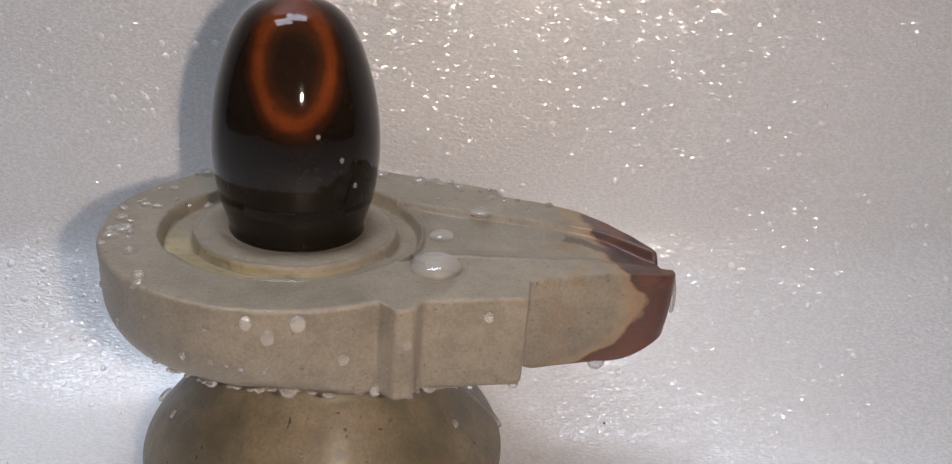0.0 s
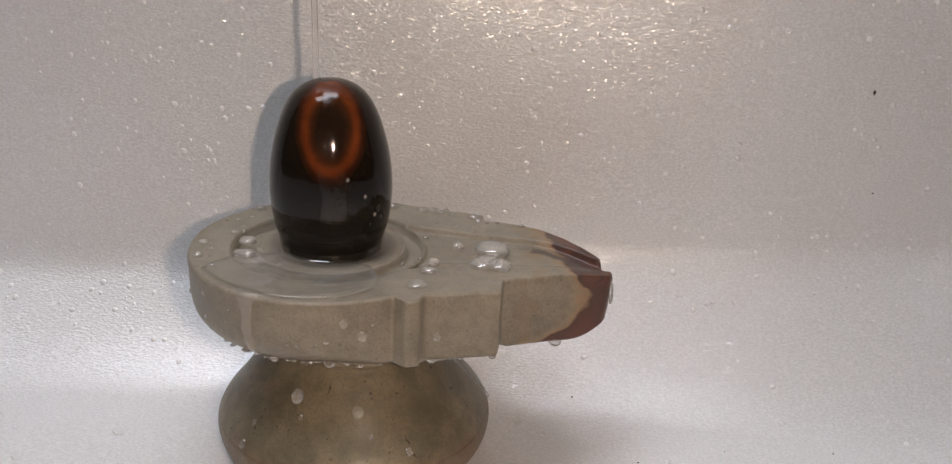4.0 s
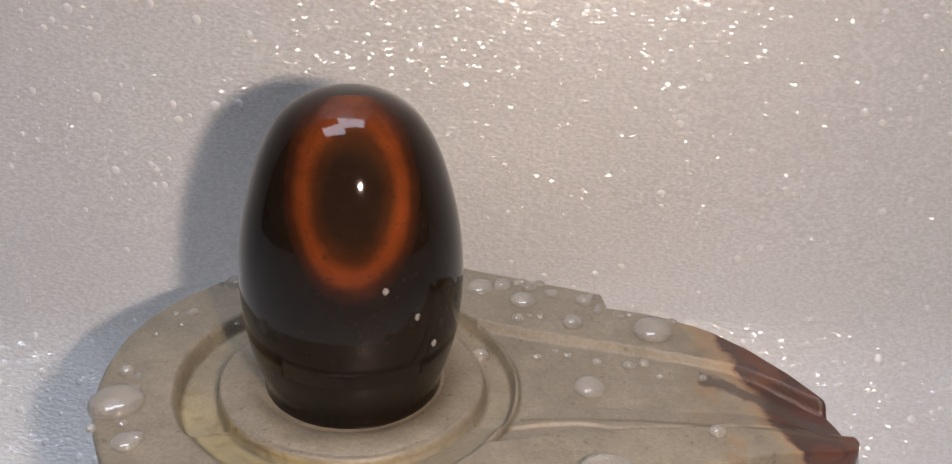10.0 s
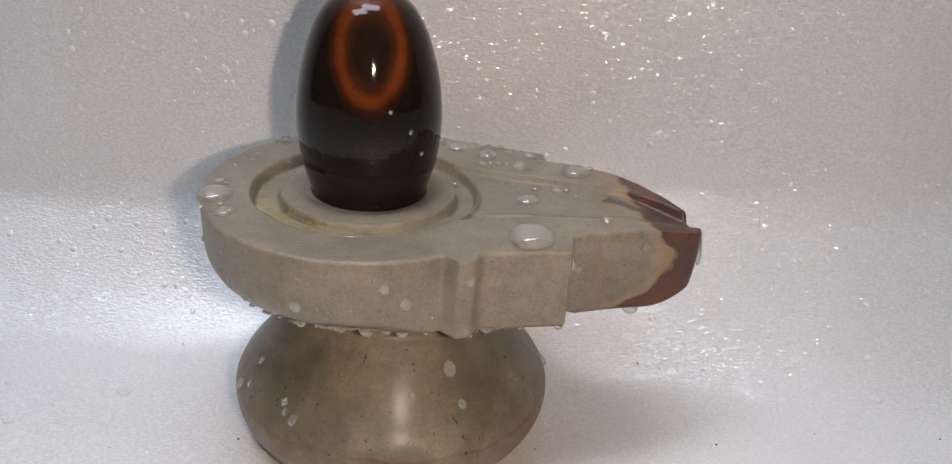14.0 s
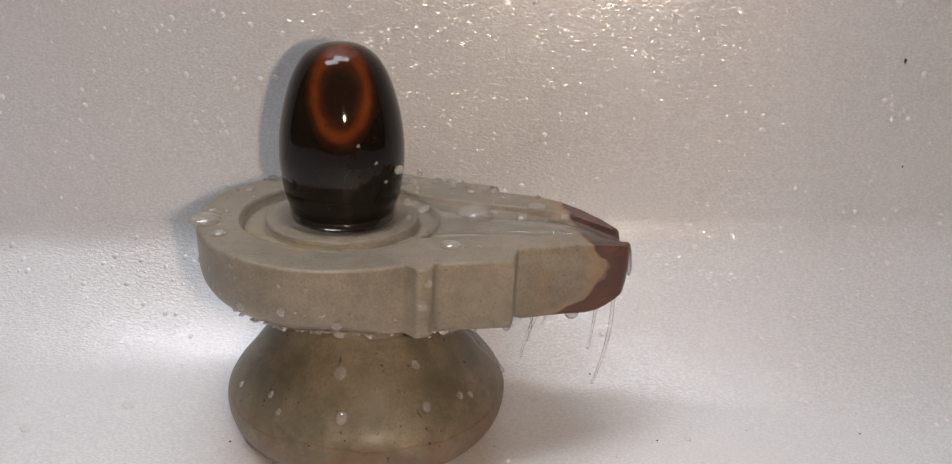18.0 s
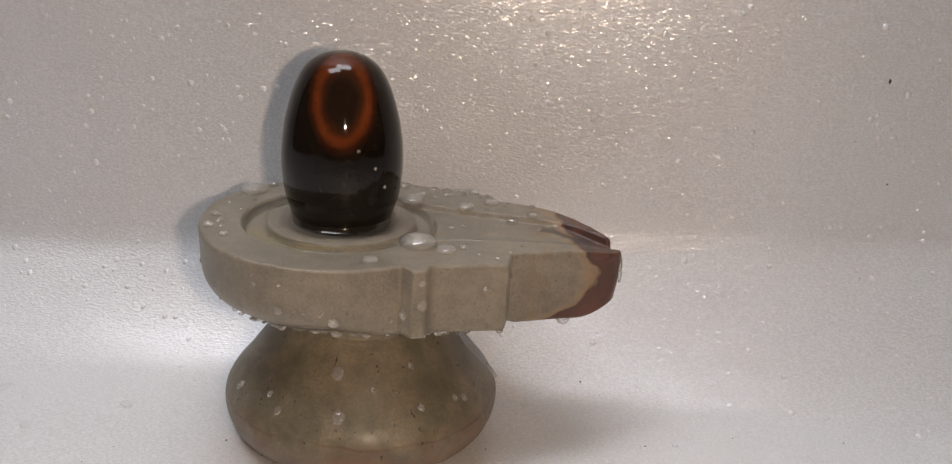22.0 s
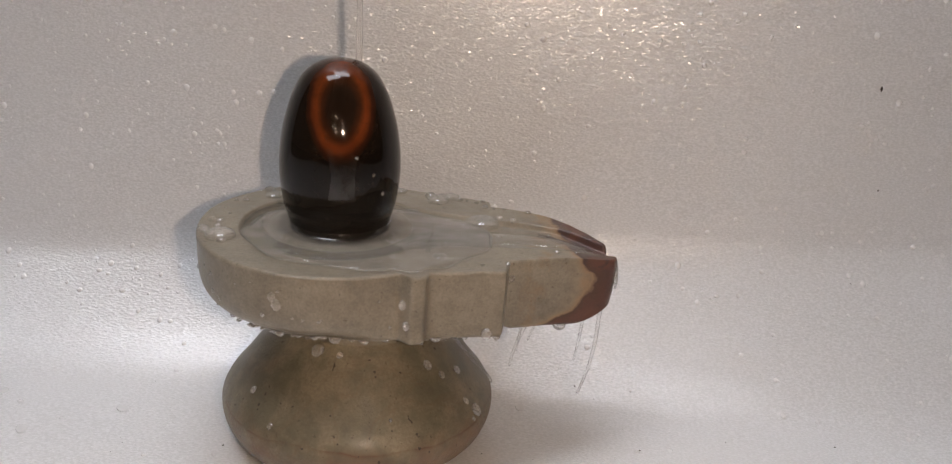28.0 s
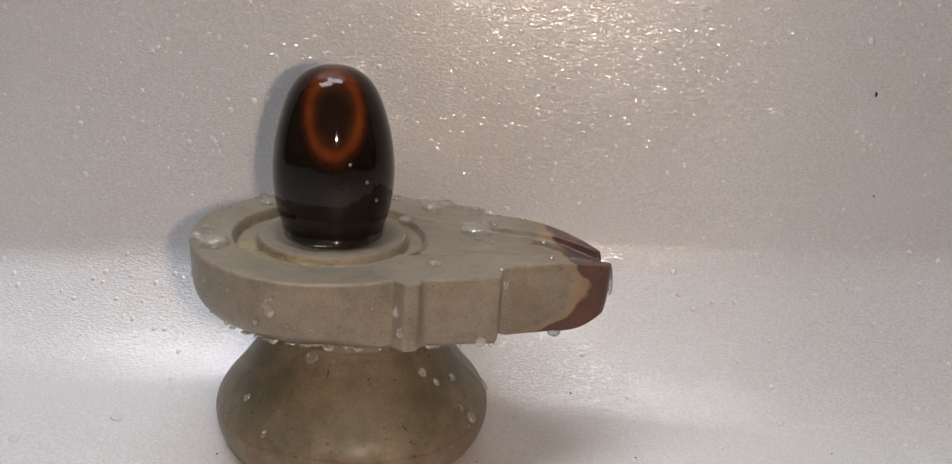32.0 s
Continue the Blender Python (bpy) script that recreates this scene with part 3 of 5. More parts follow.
def build_basin():
    altar = thing("stone_altar", "grey sandstone spouted basin on a rounded plinth, wet", "carved stone")
    # basin: one closed skin, ring by ring from the hub out over the rim and in underneath
    angles = []
    n = 1960
    for i in range(n):
        angles.append(2 * math.pi * i / n - math.pi)
    inner = [0.010, 0.016] + list(np.linspace(0.0186, 0.0262, 34))
    rings = [[(r * math.cos(a), r * math.sin(a), top_at(r * math.cos(a), r * math.sin(a))) for a in angles] for r in inner]
    rims = []
    for i in range(n):
        rims.append(rim_at(angles[i]))
    soft = [0.25 * rims[i - 1] + 0.5 * rims[i] + 0.25 * rims[(i + 1) % n] for i in range(n)]
    edge = 0.0008
    for k in np.linspace(0.02, 1, 104):
        rings.append([])
        for a, R in zip(angles, soft):
            r = inner[-1] + (R - edge - inner[-1]) * k
            x, y = r * math.cos(a), r * math.sin(a)
            rings[-1].append((x, y, top_at(x, y)))

    def under(x):
        return UNDER - 0.0012 * step(0.0440, 0.0470, x) + 0.0056 * step(0.0600, 0.0750, x) ** 1.7
    for q in (22, 45, 68, 90):
        rings.append([])
        for a, R in zip(angles, soft):
            r = R - edge + edge * math.sin(radians(q))
            x, y = r * math.cos(a), r * math.sin(a)
            rings[-1].append((x, y, top_at((R - edge) * math.cos(a), (R - edge) * math.sin(a)) - edge * (1 - math.cos(radians(q)))))
    for k in 1 - (1 - np.linspace(0.05, 1, 18)) ** 1.4:
        rings.append([])
        for a, R in zip(angles, soft):
            x0, y0 = (R - edge) * math.cos(a), (R - edge) * math.sin(a)
            z0, z1 = top_at(x0, y0) - edge, under(x0) + 0.0008
            w = 0.00018 * noise.noise(Vector((x0 * 120, y0 * 120, k * 3)))
            tuck = max(0.0, (k - 0.48) / 0.52)
            r = R + w - 0.0005 * step(0.65, 1.0, k) * step(0.055, 0.07, x0) - 0.0003 * k - 0.0046 * bowl_share(a) * (1 - math.sqrt(max(0.0, 1 - tuck ** 2)))
            rings[-1].append((r * math.cos(a), r * math.sin(a), z0 + (z1 - z0) * k))
    for f, dz in ((0.985, 0.0), (0.8, 0.0), (0.55, -0.0004), (0.3, -0.0004)):
        rings.append([((R - 0.0046 * bowl_share(a)) * f * math.cos(a), (R - 0.0046 * bowl_share(a)) * f * math.sin(a), under(R * math.cos(a)) + dz) for a, R in zip(angles, soft)])
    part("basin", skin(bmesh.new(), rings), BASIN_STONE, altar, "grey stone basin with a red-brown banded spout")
    # raised collar that holds the black stone
    collar = []
    for r, z in ((0.0125, TOP - 0.004), (0.0128, TOP - 0.0004), (0.0136, TOP + 0.0001), (0.0160, TOP + 0.0003), (0.0180, TOP + 0.0001), (0.0187, TOP - 0.0003), (0.0191, TOP - 0.0010),
                 (0.0193, TOP - 0.0020), (0.0192, TOP - 0.0045)):
        collar.append([])
        for i in range(160):
            a = 2 * math.pi * i / 160
            w = 1 + 0.014 * noise.noise(Vector((math.cos(a) * 2, math.sin(a) * 2, 7))) * (r > 0.017)
            collar[-1].append((r * w * math.cos(a), r * w * math.sin(a), z))
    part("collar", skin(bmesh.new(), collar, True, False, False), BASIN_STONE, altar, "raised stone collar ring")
    # rounded plinth
    fine = [(z, plinth_r(z)) for z in list(np.linspace(0, 0.0325, 86)) + list(np.linspace(0.0327, 0.0350, 14)) + [0.037, 0.0416]]
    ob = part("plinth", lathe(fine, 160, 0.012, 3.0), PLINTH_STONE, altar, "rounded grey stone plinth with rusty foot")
    ob.location = (0.0060, 0, 0)
    return altar


STONE_KNOTS = [(0.0545, 0.0124), (0.0585, 0.0128), (0.0600, 0.01275), (0.0615, 0.0132), (0.0640, 0.0140), (0.0670, 0.0147), (0.0720, 0.0153), (0.0760, 0.0154), (0.0805, 0.0151),
             (0.0850, 0.0144), (0.0890, 0.0134), (0.0930, 0.0121), (0.0960, 0.0107), (0.0985, 0.0090), (0.1002, 0.0070), (0.1013, 0.0048), (0.1019, 0.0024), (0.1020, 0.0003)]


def STONE_R(z):
    return glide(STONE_KNOTS, z)


def build_black_stone():
    zs = list(np.linspace(0.0545, 0.0985, 70)) + [0.099, 0.0995, 0.1, 0.1004, 0.1008, 0.1012, 0.1015, 0.1017, 0.1019, 0.1020]
    thing("oval_stone", "glossy black oval stone with rust-orange ring, set in collar", "polished stone", bm=lathe([(z, STONE_R(z)) for z in zs], 128, 0.004), mat=BLACK_STONE).location = (0.0001, 0, 0)


# ------------------------------------------------------------------ water
SPELLS = ((0.0, 0.3), (2.2, 3.6), (5.3, 15.9), (17.2, 20.2), (20.9, 25.6), (27.6, 32.0))   # while the drops lie still
MOVES = []          # (thing, rows) for motions()


def dome(height, seg=20, rings=6, lean=0.0):
    """A unit drop: round foot of radius 1, dome of that height, lean: slumps towards -y."""
    bm = bmesh.new()
    rows = []
    for k in range(rings + 1):
        q = k / rings * math.pi / 2
        r, z = math.cos(q) ** 0.8 if k < rings else 0.02, height * math.sin(q)
        bulge = 1 + 0.10 * math.sin(2 * q)
        rows.append([(r * bulge * math.cos(2 * math.pi * i / seg), r * bulge * math.sin(2 * math.pi * i / seg) - lean * math.sin(q) * 0.5 - lean * z * 0.3, z) for i in range(seg)])
    return finish(skin(bm, rows), "drop", WATER)


DROP_FLAT, DROP_ROUND, DROP_SLUMPED = dome(0.58), dome(0.9), dome(0.75, lean=0.45)


def ball():
    bm = bmesh.new()
    bmesh.ops.create_icosphere(bm, subdivisions=2, radius=1.0)
    return finish(bm, "drop", WATER)


DROP_BALL = ball()


def spell_rows(poses):
    rows = []
    for (a, b), m in zip(SPELLS, poses):
        rows += [(a, m), (b, m)]
    return rows


def bead(r, *spots):
    """A drop on the basin's flat top, with its spot in each spell."""
    ob = new("water_drop", DROP_FLAT if r > 0.0016 else DROP_ROUND)
    r *= 1.12 if r > 0.001 else 1.4
    ob.scale = (r, r * random.uniform(0.88, 1.0), r)
    tagged(ob, "large flat water drop on the wet basin" if r > 0.0016 else "small clear water bead on the wet basin", "water drop", "drops on the basin")
    turn = random.uniform(0, 180)
    MOVES.append((ob, spell_rows([pose(x, y, top_at(x, y) - 0.0001, 0, 0, turn) for x, y in spots])))


def on_side(x, y, z, az, el):
    """The same spot laid on the rounded side, where it belongs to the bowl."""
    a = math.atan2(y, x)
    if UNDER - 0.0005 < z < TOP - 0.002 and bowl_share(a) > 0 and math.hypot(x, y) > 0.033:
        z = max(z, UNDER + 0.0012)
        k, slope = side_at(a, z), (side_at(a, z + 0.0005) - side_at(a, z - 0.0005)) / 0.001
        return k * math.cos(a), k * math.sin(a), z, az, -math.degrees(math.atan(slope))
    if UNDER < z < TOP and -60 < math.degrees(a) < -44:
        k = rim_at(a) - 0.0003
        return k * math.cos(a), k * math.sin(a), z, az, el
    if z < 0.036:
        # on the plinth
        a = math.atan2(y, x - 0.006)
        k, slope = plinth_r(z) + 0.0002, (plinth_r(z + 0.0005) - plinth_r(z - 0.0005)) / 0.001
        return 0.006 + k * math.cos(a), k * math.sin(a), z, math.degrees(a), -math.degrees(math.atan(slope))
    return x, y, z, az, el


def side_bead(r, *spots, group="drops on the stone sides", label="clear water drop clinging to the stone side"):
    """A drop on an upright face: x, y, z, the way the face looks and how far it looks up (degrees)."""
    ob = new("water_drop", DROP_SLUMPED)
    r *= 1.15
    spots = [on_side(*spot) for spot in spots]
    ob.scale = (r, r * 1.15, r * 0.85)
    tagged(ob, label, "water drop", group)
    poses = [pose(x, y, z, 0, 0, az + 90) @ pose(0, 0, 0, 90 - el, 0, 0) @ pose(0, 0, -0.0001) for x, y, z, az, el in spots]
    if len(poses) == 1:
        ob.matrix_basis = poses[0] @ Matrix.Diagonal((*ob.scale, 1))
    else:
        MOVES.append((ob, spell_rows(poses)))


def build_beads():
    bead(0.0041, (0.0275, -0.0160), (0.0428, 0.0065), (0.0356, -0.0210), (0.0332, 0.0069), (0.0214, -0.0150), (0.0374, 0.0113))
    bead(0.0034, (-0.0053, 0.0295), (0.0512, -0.0095), (-0.0312, -0.0100), (-0.0327, -0.0095), (-0.0278, 0.0185), (-0.0273, -0.0139))
    bead(0.0029, (-0.0016, 0.0315), (0.0429, -0.0145), (0.0462, 0.0157), (0.0021, 0.0275), (0.0168, 0.0179), (0.0243, 0.0243))
    bead(0.0022, (0.0279, 0.0021), (0.0218, -0.0274), (0.0350, 0.0015), (0.0284, -0.0178), (0.0285, -0.0184), (0.0281, 0.0283))
    bead(0.0021, (0.0353, 0.0131), (-0.0294, -0.0037), (0.0254, 0.0233), (0.0175, 0.0158), (0.0389, 0.0200), (0.0177, 0.0161))
    bead(0.0021, (0.0058, 0.0295), (-0.0260, -0.0152), (0.0181, 0.0270), (0.0495, 0.0109), (0.0316, 0.0152), (-0.0216, 0.0200))
    bead(0.0014, (0.0095, 0.0315), (0.0367, 0.0241), (0.0357, 0.0240), (0.0126, 0.0263), (0.0497, 0.0109), (-0.0090, 0.0275))
    bead(0.0015, (-0.0053, 0.0295), (0.0325, 0.0033), (0.0334, 0.0170), (0.0569, 0.0074), (0.0445, 0.0090), (-0.0016, 0.0315))
    bead(0.0014, (0.0021, 0.0275), (0.0282, -0.0117), (0.0186, 0.0105), (0.0456, 0.0057), (0.0333, 0.0279), (-0.0329, -0.0094))
    bead(0.0017, (-0.0310, -0.0070), (0.0345, -0.0143), (-0.0271, -0.0180), (-0.0267, -0.0173), (0.0113, -0.0276), (0.0275, -0.0187))
    bead(0.0008, (-0.0338, 0.0020), (-0.0345, 0.0027), (0.0244, 0.0175), (0.0263, 0.0244), (0.0324, -0.0164), (0.0420, 0.0130))
    bead(0.0008, (-0.0214, -0.0262), (-0.0268, -0.0083), (0.0417, 0.0080), (-0.0277, 0.0155), (0.0188, 0.0238), (0.0457, 0.0113))
    bead(0.0009, (-0.0206, 0.0128), (-0.0344, -0.0080), (0.0517, -0.0092), (0.0058, 0.0295), (0.0561, 0.0076), (0.0380, 0.0049))
    bead(0.0006, (-0.0284, 0.0042), (0.0268, -0.0180), (0.0367, 0.0085), (0.0407, 0.0177), (0.0373, 0.0141), (0.0419, 0.0028))
    bead(0.0007, (-0.0304, 0.0046), (-0.0304, -0.0107), (0.0441, 0.0085), (0.0317, 0.0208), (0.0257, 0.0246), (-0.0305, -0.0024))
    bead(0.0006, (-0.0322, -0.0141), (0.0232, 0.0116), (0.0274, 0.0090), (0.0366, 0.0239), (0.0286, 0.0020), (0.0552, 0.0048))
    bead(0.0005, (-0.0276, 0.0043), (0.0248, -0.0126), (0.0146, 0.0293), (0.0385, 0.0142), (0.0316, 0.0035), (0.0565, -0.0096))
    bead(0.0005, (-0.0275, 0.0192), (0.0207, 0.0124), (-0.0326, -0.0154), (0.0386, 0.0096), (0.0439, -0.0168), (0.0617, -0.0089))
    bead(0.0004, (0.0454, 0.0158), (0.0171, -0.0093), (0.0304, 0.0111), (0.0354, -0.0180), (0.0365, -0.0201), (0.0379, -0.0218))
    bead(0.0005, (-0.0320, 0.0060), (0.0345, 0.0155), (0.0527, 0.0055), (0.0313, -0.0181), (0.0409, -0.0219), (0.0440, -0.0198))
    bead(0.0006, (-0.0290, -0.0082), (0.0095, 0.0315), (-0.0288, -0.0142), (-0.0292, -0.0020), (-0.0327, -0.0088), (-0.0090, 0.0275))
    bead(0.0005, (-0.0331, -0.0074), (-0.0338, 0.0060), (0.0323, 0.0100), (-0.0253, 0.0093), (-0.0256, 0.0104), (-0.0053, 0.0295))
    bead(0.0004, (0.0166, 0.0263), (0.0220, 0.0283), (0.0429, 0.0205), (0.0221, 0.0296), (0.0515, 0.0045), (-0.0016, 0.0315))
    bead(0.0005, (0.0313, 0.0250), (0.0021, 0.0275), (0.0417, 0.0198), (0.0328, 0.0265), (0.0423, 0.0179), (0.0381, 0.0141))
    bead(0.0005, (0.0366, 0.0205), (0.0272, 0.0289), (0.0281, 0.0187), (0.0302, 0.0250), (0.0226, 0.0222), (0.0218, 0.0302))
    bead(0.0004, (-0.0234, 0.0091), (-0.0258, 0.0096), (-0.0209, 0.0138), (-0.0221, 0.0107), (-0.0269, 0.0023), (-0.0234, 0.0071))
    bead(0.0004, (-0.0256, 0.0086), (-0.0241, 0.0186), (-0.0286, 0.0107), (-0.0275, -0.0044), (-0.0305, -0.0074), (-0.0295, 0.0031))
    bead(0.0005, (0.0201, 0.0160), (0.0294, 0.0193), (0.0460, 0.0053), (0.0193, 0.0231), (0.0274, 0.0255), (0.0250, 0.0215))
    bead(0.0004, (0.0253, -0.0102), (0.0365, -0.0003), (0.0425, 0.0079), (0.0264, -0.0271), (0.0469, -0.0119), (0.0326, 0.0260))
    side_bead(0.00090, (-0.0014, -0.0362, 0.0566, -92, 2), (0.0081, -0.0349, 0.0534, -74, 1), (0.0081, -0.0349, 0.0531, -74, 1), (-0.0084, -0.0350, 0.0478, -104, -3), (-0.0088, -0.0349, 0.0478, -105, -3), (-0.0100, -0.0347, 0.0527, -105, 1))
    side_bead(0.00110, (0.0066, -0.0354, 0.0567, -77, -3), (0.0122, -0.0335, 0.0500, -68, -1), (0.0123, -0.0334, 0.0491, -68, 0), (0.0042, -0.0356, 0.0447, -82, -3), (0.0041, -0.0356, 0.0452, -82, -3), (-0.0089, -0.0350, 0.0509, -104, 1))
    side_bead(0.00100, (0.0018, -0.0361, 0.0539, -85, -1), (-0.0271, -0.0229, 0.0521, -142, -3), (-0.0093, -0.0348, 0.0478, -106, -4), (-0.0189, -0.0303, 0.0464, -124, 0), (0.0189, -0.0294, 0.0468, -96, -1), (0.0191, -0.0295, 0.0511, -97, -2))
    side_bead(0.00090, (0.0137, -0.0328, 0.0490, -66, 1), (0.0443, -0.0190, 0.0534, -6, 1), (0.0232, -0.0303, 0.0544, -66, -2), (0.0233, -0.0303, 0.0552, -66, -1), (0.0228, -0.0304, 0.0559, -78, -1), (0.0195, -0.0295, 0.0461, -110, -1))
    side_bead(0.00080, (0.0227, -0.0304, 0.0520, -78, -1), (-0.0288, -0.0207, 0.0573, -146, 2), (0.0600, -0.0128, 0.0548, -69, 0), (0.0630, -0.0116, 0.0522, -67, -0), (0.0632, -0.0115, 0.0519, -67, -0), (0.0637, -0.0113, 0.0515, -67, -0))
    side_bead(0.00080, (0.0371, -0.0265, 0.0553, -77, -1), (-0.0314, -0.0160, 0.0530, -153, -1), (0.0458, -0.0173, 0.0511, -74, 0), (0.0664, -0.0100, 0.0513, -64, 0), (0.0661, -0.0102, 0.0511, -64, -0), (0.0664, -0.0101, 0.0507, -64, -0))
    side_bead(0.00080, (-0.0210, -0.0284, 0.0583, -128, 57), (-0.0275, -0.0227, 0.0562, -141, -1), (-0.0196, -0.0299, 0.0461, -126, 0), (0.0445, -0.0179, 0.0536, -27, 1), (0.0441, -0.0208, 0.0546, -5, -0), (0.0452, -0.0175, 0.0540, -73, -1))
    side_bead(0.00110, (0.0185, -0.0294, 0.0421, -67, -13), (0.0261, -0.0281, 0.0466, -108, -1), (0.0443, -0.0205, 0.0535, -6, -1), (0.0217, -0.0303, 0.0498, -93, -2), (0.0230, -0.0302, 0.0501, -73, -2), (0.0399, -0.0256, 0.0424, -77, -1))
    side_bead(0.00050, (-0.0127, -0.0336, 0.0482, -112, -2), (0.0191, -0.0295, 0.0533, -97, -1), (-0.0255, -0.0249, 0.0531, -137, -2), (-0.0203, -0.0295, 0.0562, -126, -2), (-0.0148, -0.0329, 0.0534, -115, -1), (-0.0266, -0.0236, 0.0531, -141, -3))
    side_bead(0.00050, (-0.0078, -0.0352, 0.0483, -103, -3), (0.0007, -0.0360, 0.0495, -88, -2), (0.0227, -0.0301, 0.0432, -73, -0), (-0.0022, -0.0361, 0.0541, -94, -2), (0.0385, -0.0261, 0.0525, -77, -2), (-0.0126, -0.0336, 0.0474, -112, -1))
    side_bead(0.00140, (-0.0282, 0.0049, 0.0149, 172, 37), (-0.0045, -0.0231, 0.0263, -114, 36), (-0.0025, -0.0359, 0.0421, -92, -1), (0.0034, -0.0243, 0.0276, -96, 35), (0.0049, -0.0309, 0.0191, -92, 40), (-0.0016, -0.0200, 0.0324, -111, 34))
    side_bead(0.00130, (0.0016, 0.0226, 0.0297, 101, 34), (0.0083, -0.0261, 0.0251, -85, 36), (0.0196, -0.0205, 0.0273, -56, 36), (0.0045, -0.0309, 0.0193, -93, 40), (0.0037, -0.0243, 0.0275, -95, 35), (0.0378, -0.0140, 0.0147, -24, 37))
    side_bead(0.00090, (0.0269, 0.0159, 0.0253, 37, 36), (0.0198, -0.0250, 0.0220, -61, 39), (-0.0110, -0.0284, 0.0167, -121, 40), (0.0201, -0.0198, 0.0280, -55, 35), (-0.0101, -0.0279, 0.0178, -120, 40), (0.0317, -0.0095, 0.0237, -20, 38))
    side_bead(0.00100, (-0.0151, 0.0192, 0.0222, 138, 39), (-0.0167, -0.0266, 0.0142, -131, 37), (-0.0262, -0.0141, 0.0142, -156, 37), (0.0234, -0.0251, 0.0197, -55, 40), (-0.0219, -0.0166, 0.0175, -149, 40), (0.0246, -0.0156, 0.0280, -40, 35))
    side_bead(0.00080, (0.0120, -0.0253, 0.0256, -77, 36), (-0.0032, -0.0283, 0.0207, -108, 39), (-0.0208, -0.0133, 0.0206, -154, 39), (0.0308, -0.0186, 0.0192, -37, 40), (0.0236, -0.0250, 0.0196, -55, 40), (0.0281, -0.0146, 0.0249, -33, 36))
    side_bead(0.00070, (0.0183, 0.0222, 0.0265, 61, 36), (-0.0141, -0.0231, 0.0196, -131, 40), (-0.0229, -0.0166, 0.0165, -150, 40), (0.0334, -0.0166, 0.0181, -31, 40), (0.0202, -0.0197, 0.0280, -54, 35), (0.0348, -0.0146, 0.0176, -27, 40))
    side_bead(0.00080, (-0.0059, 0.0245, 0.0239, 116, 37), (0.0224, -0.0295, 0.0161, -61, 39), (0.0229, -0.0242, 0.0209, -55, 39), (-0.0226, -0.0157, 0.0173, -151, 40), (0.0336, -0.0165, 0.0180, -31, 40), (-0.0172, -0.0196, 0.0199, -140, 40))
    side_bead(0.00070, (0.0315, -0.0107, 0.0233, -23, 38), (0.0384, -0.0164, 0.0120, -27, 19), (-0.0133, -0.0248, 0.0186, -128, 40), (-0.0133, -0.0235, 0.0199, -129, 40), (0.0313, -0.0183, 0.0189, -36, 40), (-0.0112, -0.0292, 0.0157, -120, 38))
    side_bead(0.00070, (-0.0210, -0.0107, 0.0215, -158, 39), (-0.0017, -0.0255, 0.0246, -107, 36), (-0.0130, -0.0265, 0.0173, -126, 40), (-0.0107, -0.0275, 0.0177, -121, 40), (-0.0128, -0.0239, 0.0199, -128, 40), (0.0040, -0.0213, 0.0321, -95, 33))
    side_bead(0.00050, (0.0056, -0.0263, 0.0253, -91, 36), (0.0136, -0.0293, 0.0201, -76, 39), (0.0131, -0.0264, 0.0237, -75, 38), (0.0120, -0.0259, 0.0247, -77, 36), (0.0121, -0.0259, 0.0245, -77, 37), (0.0377, -0.0164, 0.0134, -27, 31))
    side_bead(0.00040, (0.0201, -0.0191, 0.0285, -54, 34), (0.0274, -0.0158, 0.0246, -37, 36), (0.0088, -0.0293, 0.0210, -84, 39), (0.0170, -0.0252, 0.0234, -66, 38), (0.0173, -0.0250, 0.0235, -66, 38), (0.0174, -0.0287, 0.0193, -68, 40))


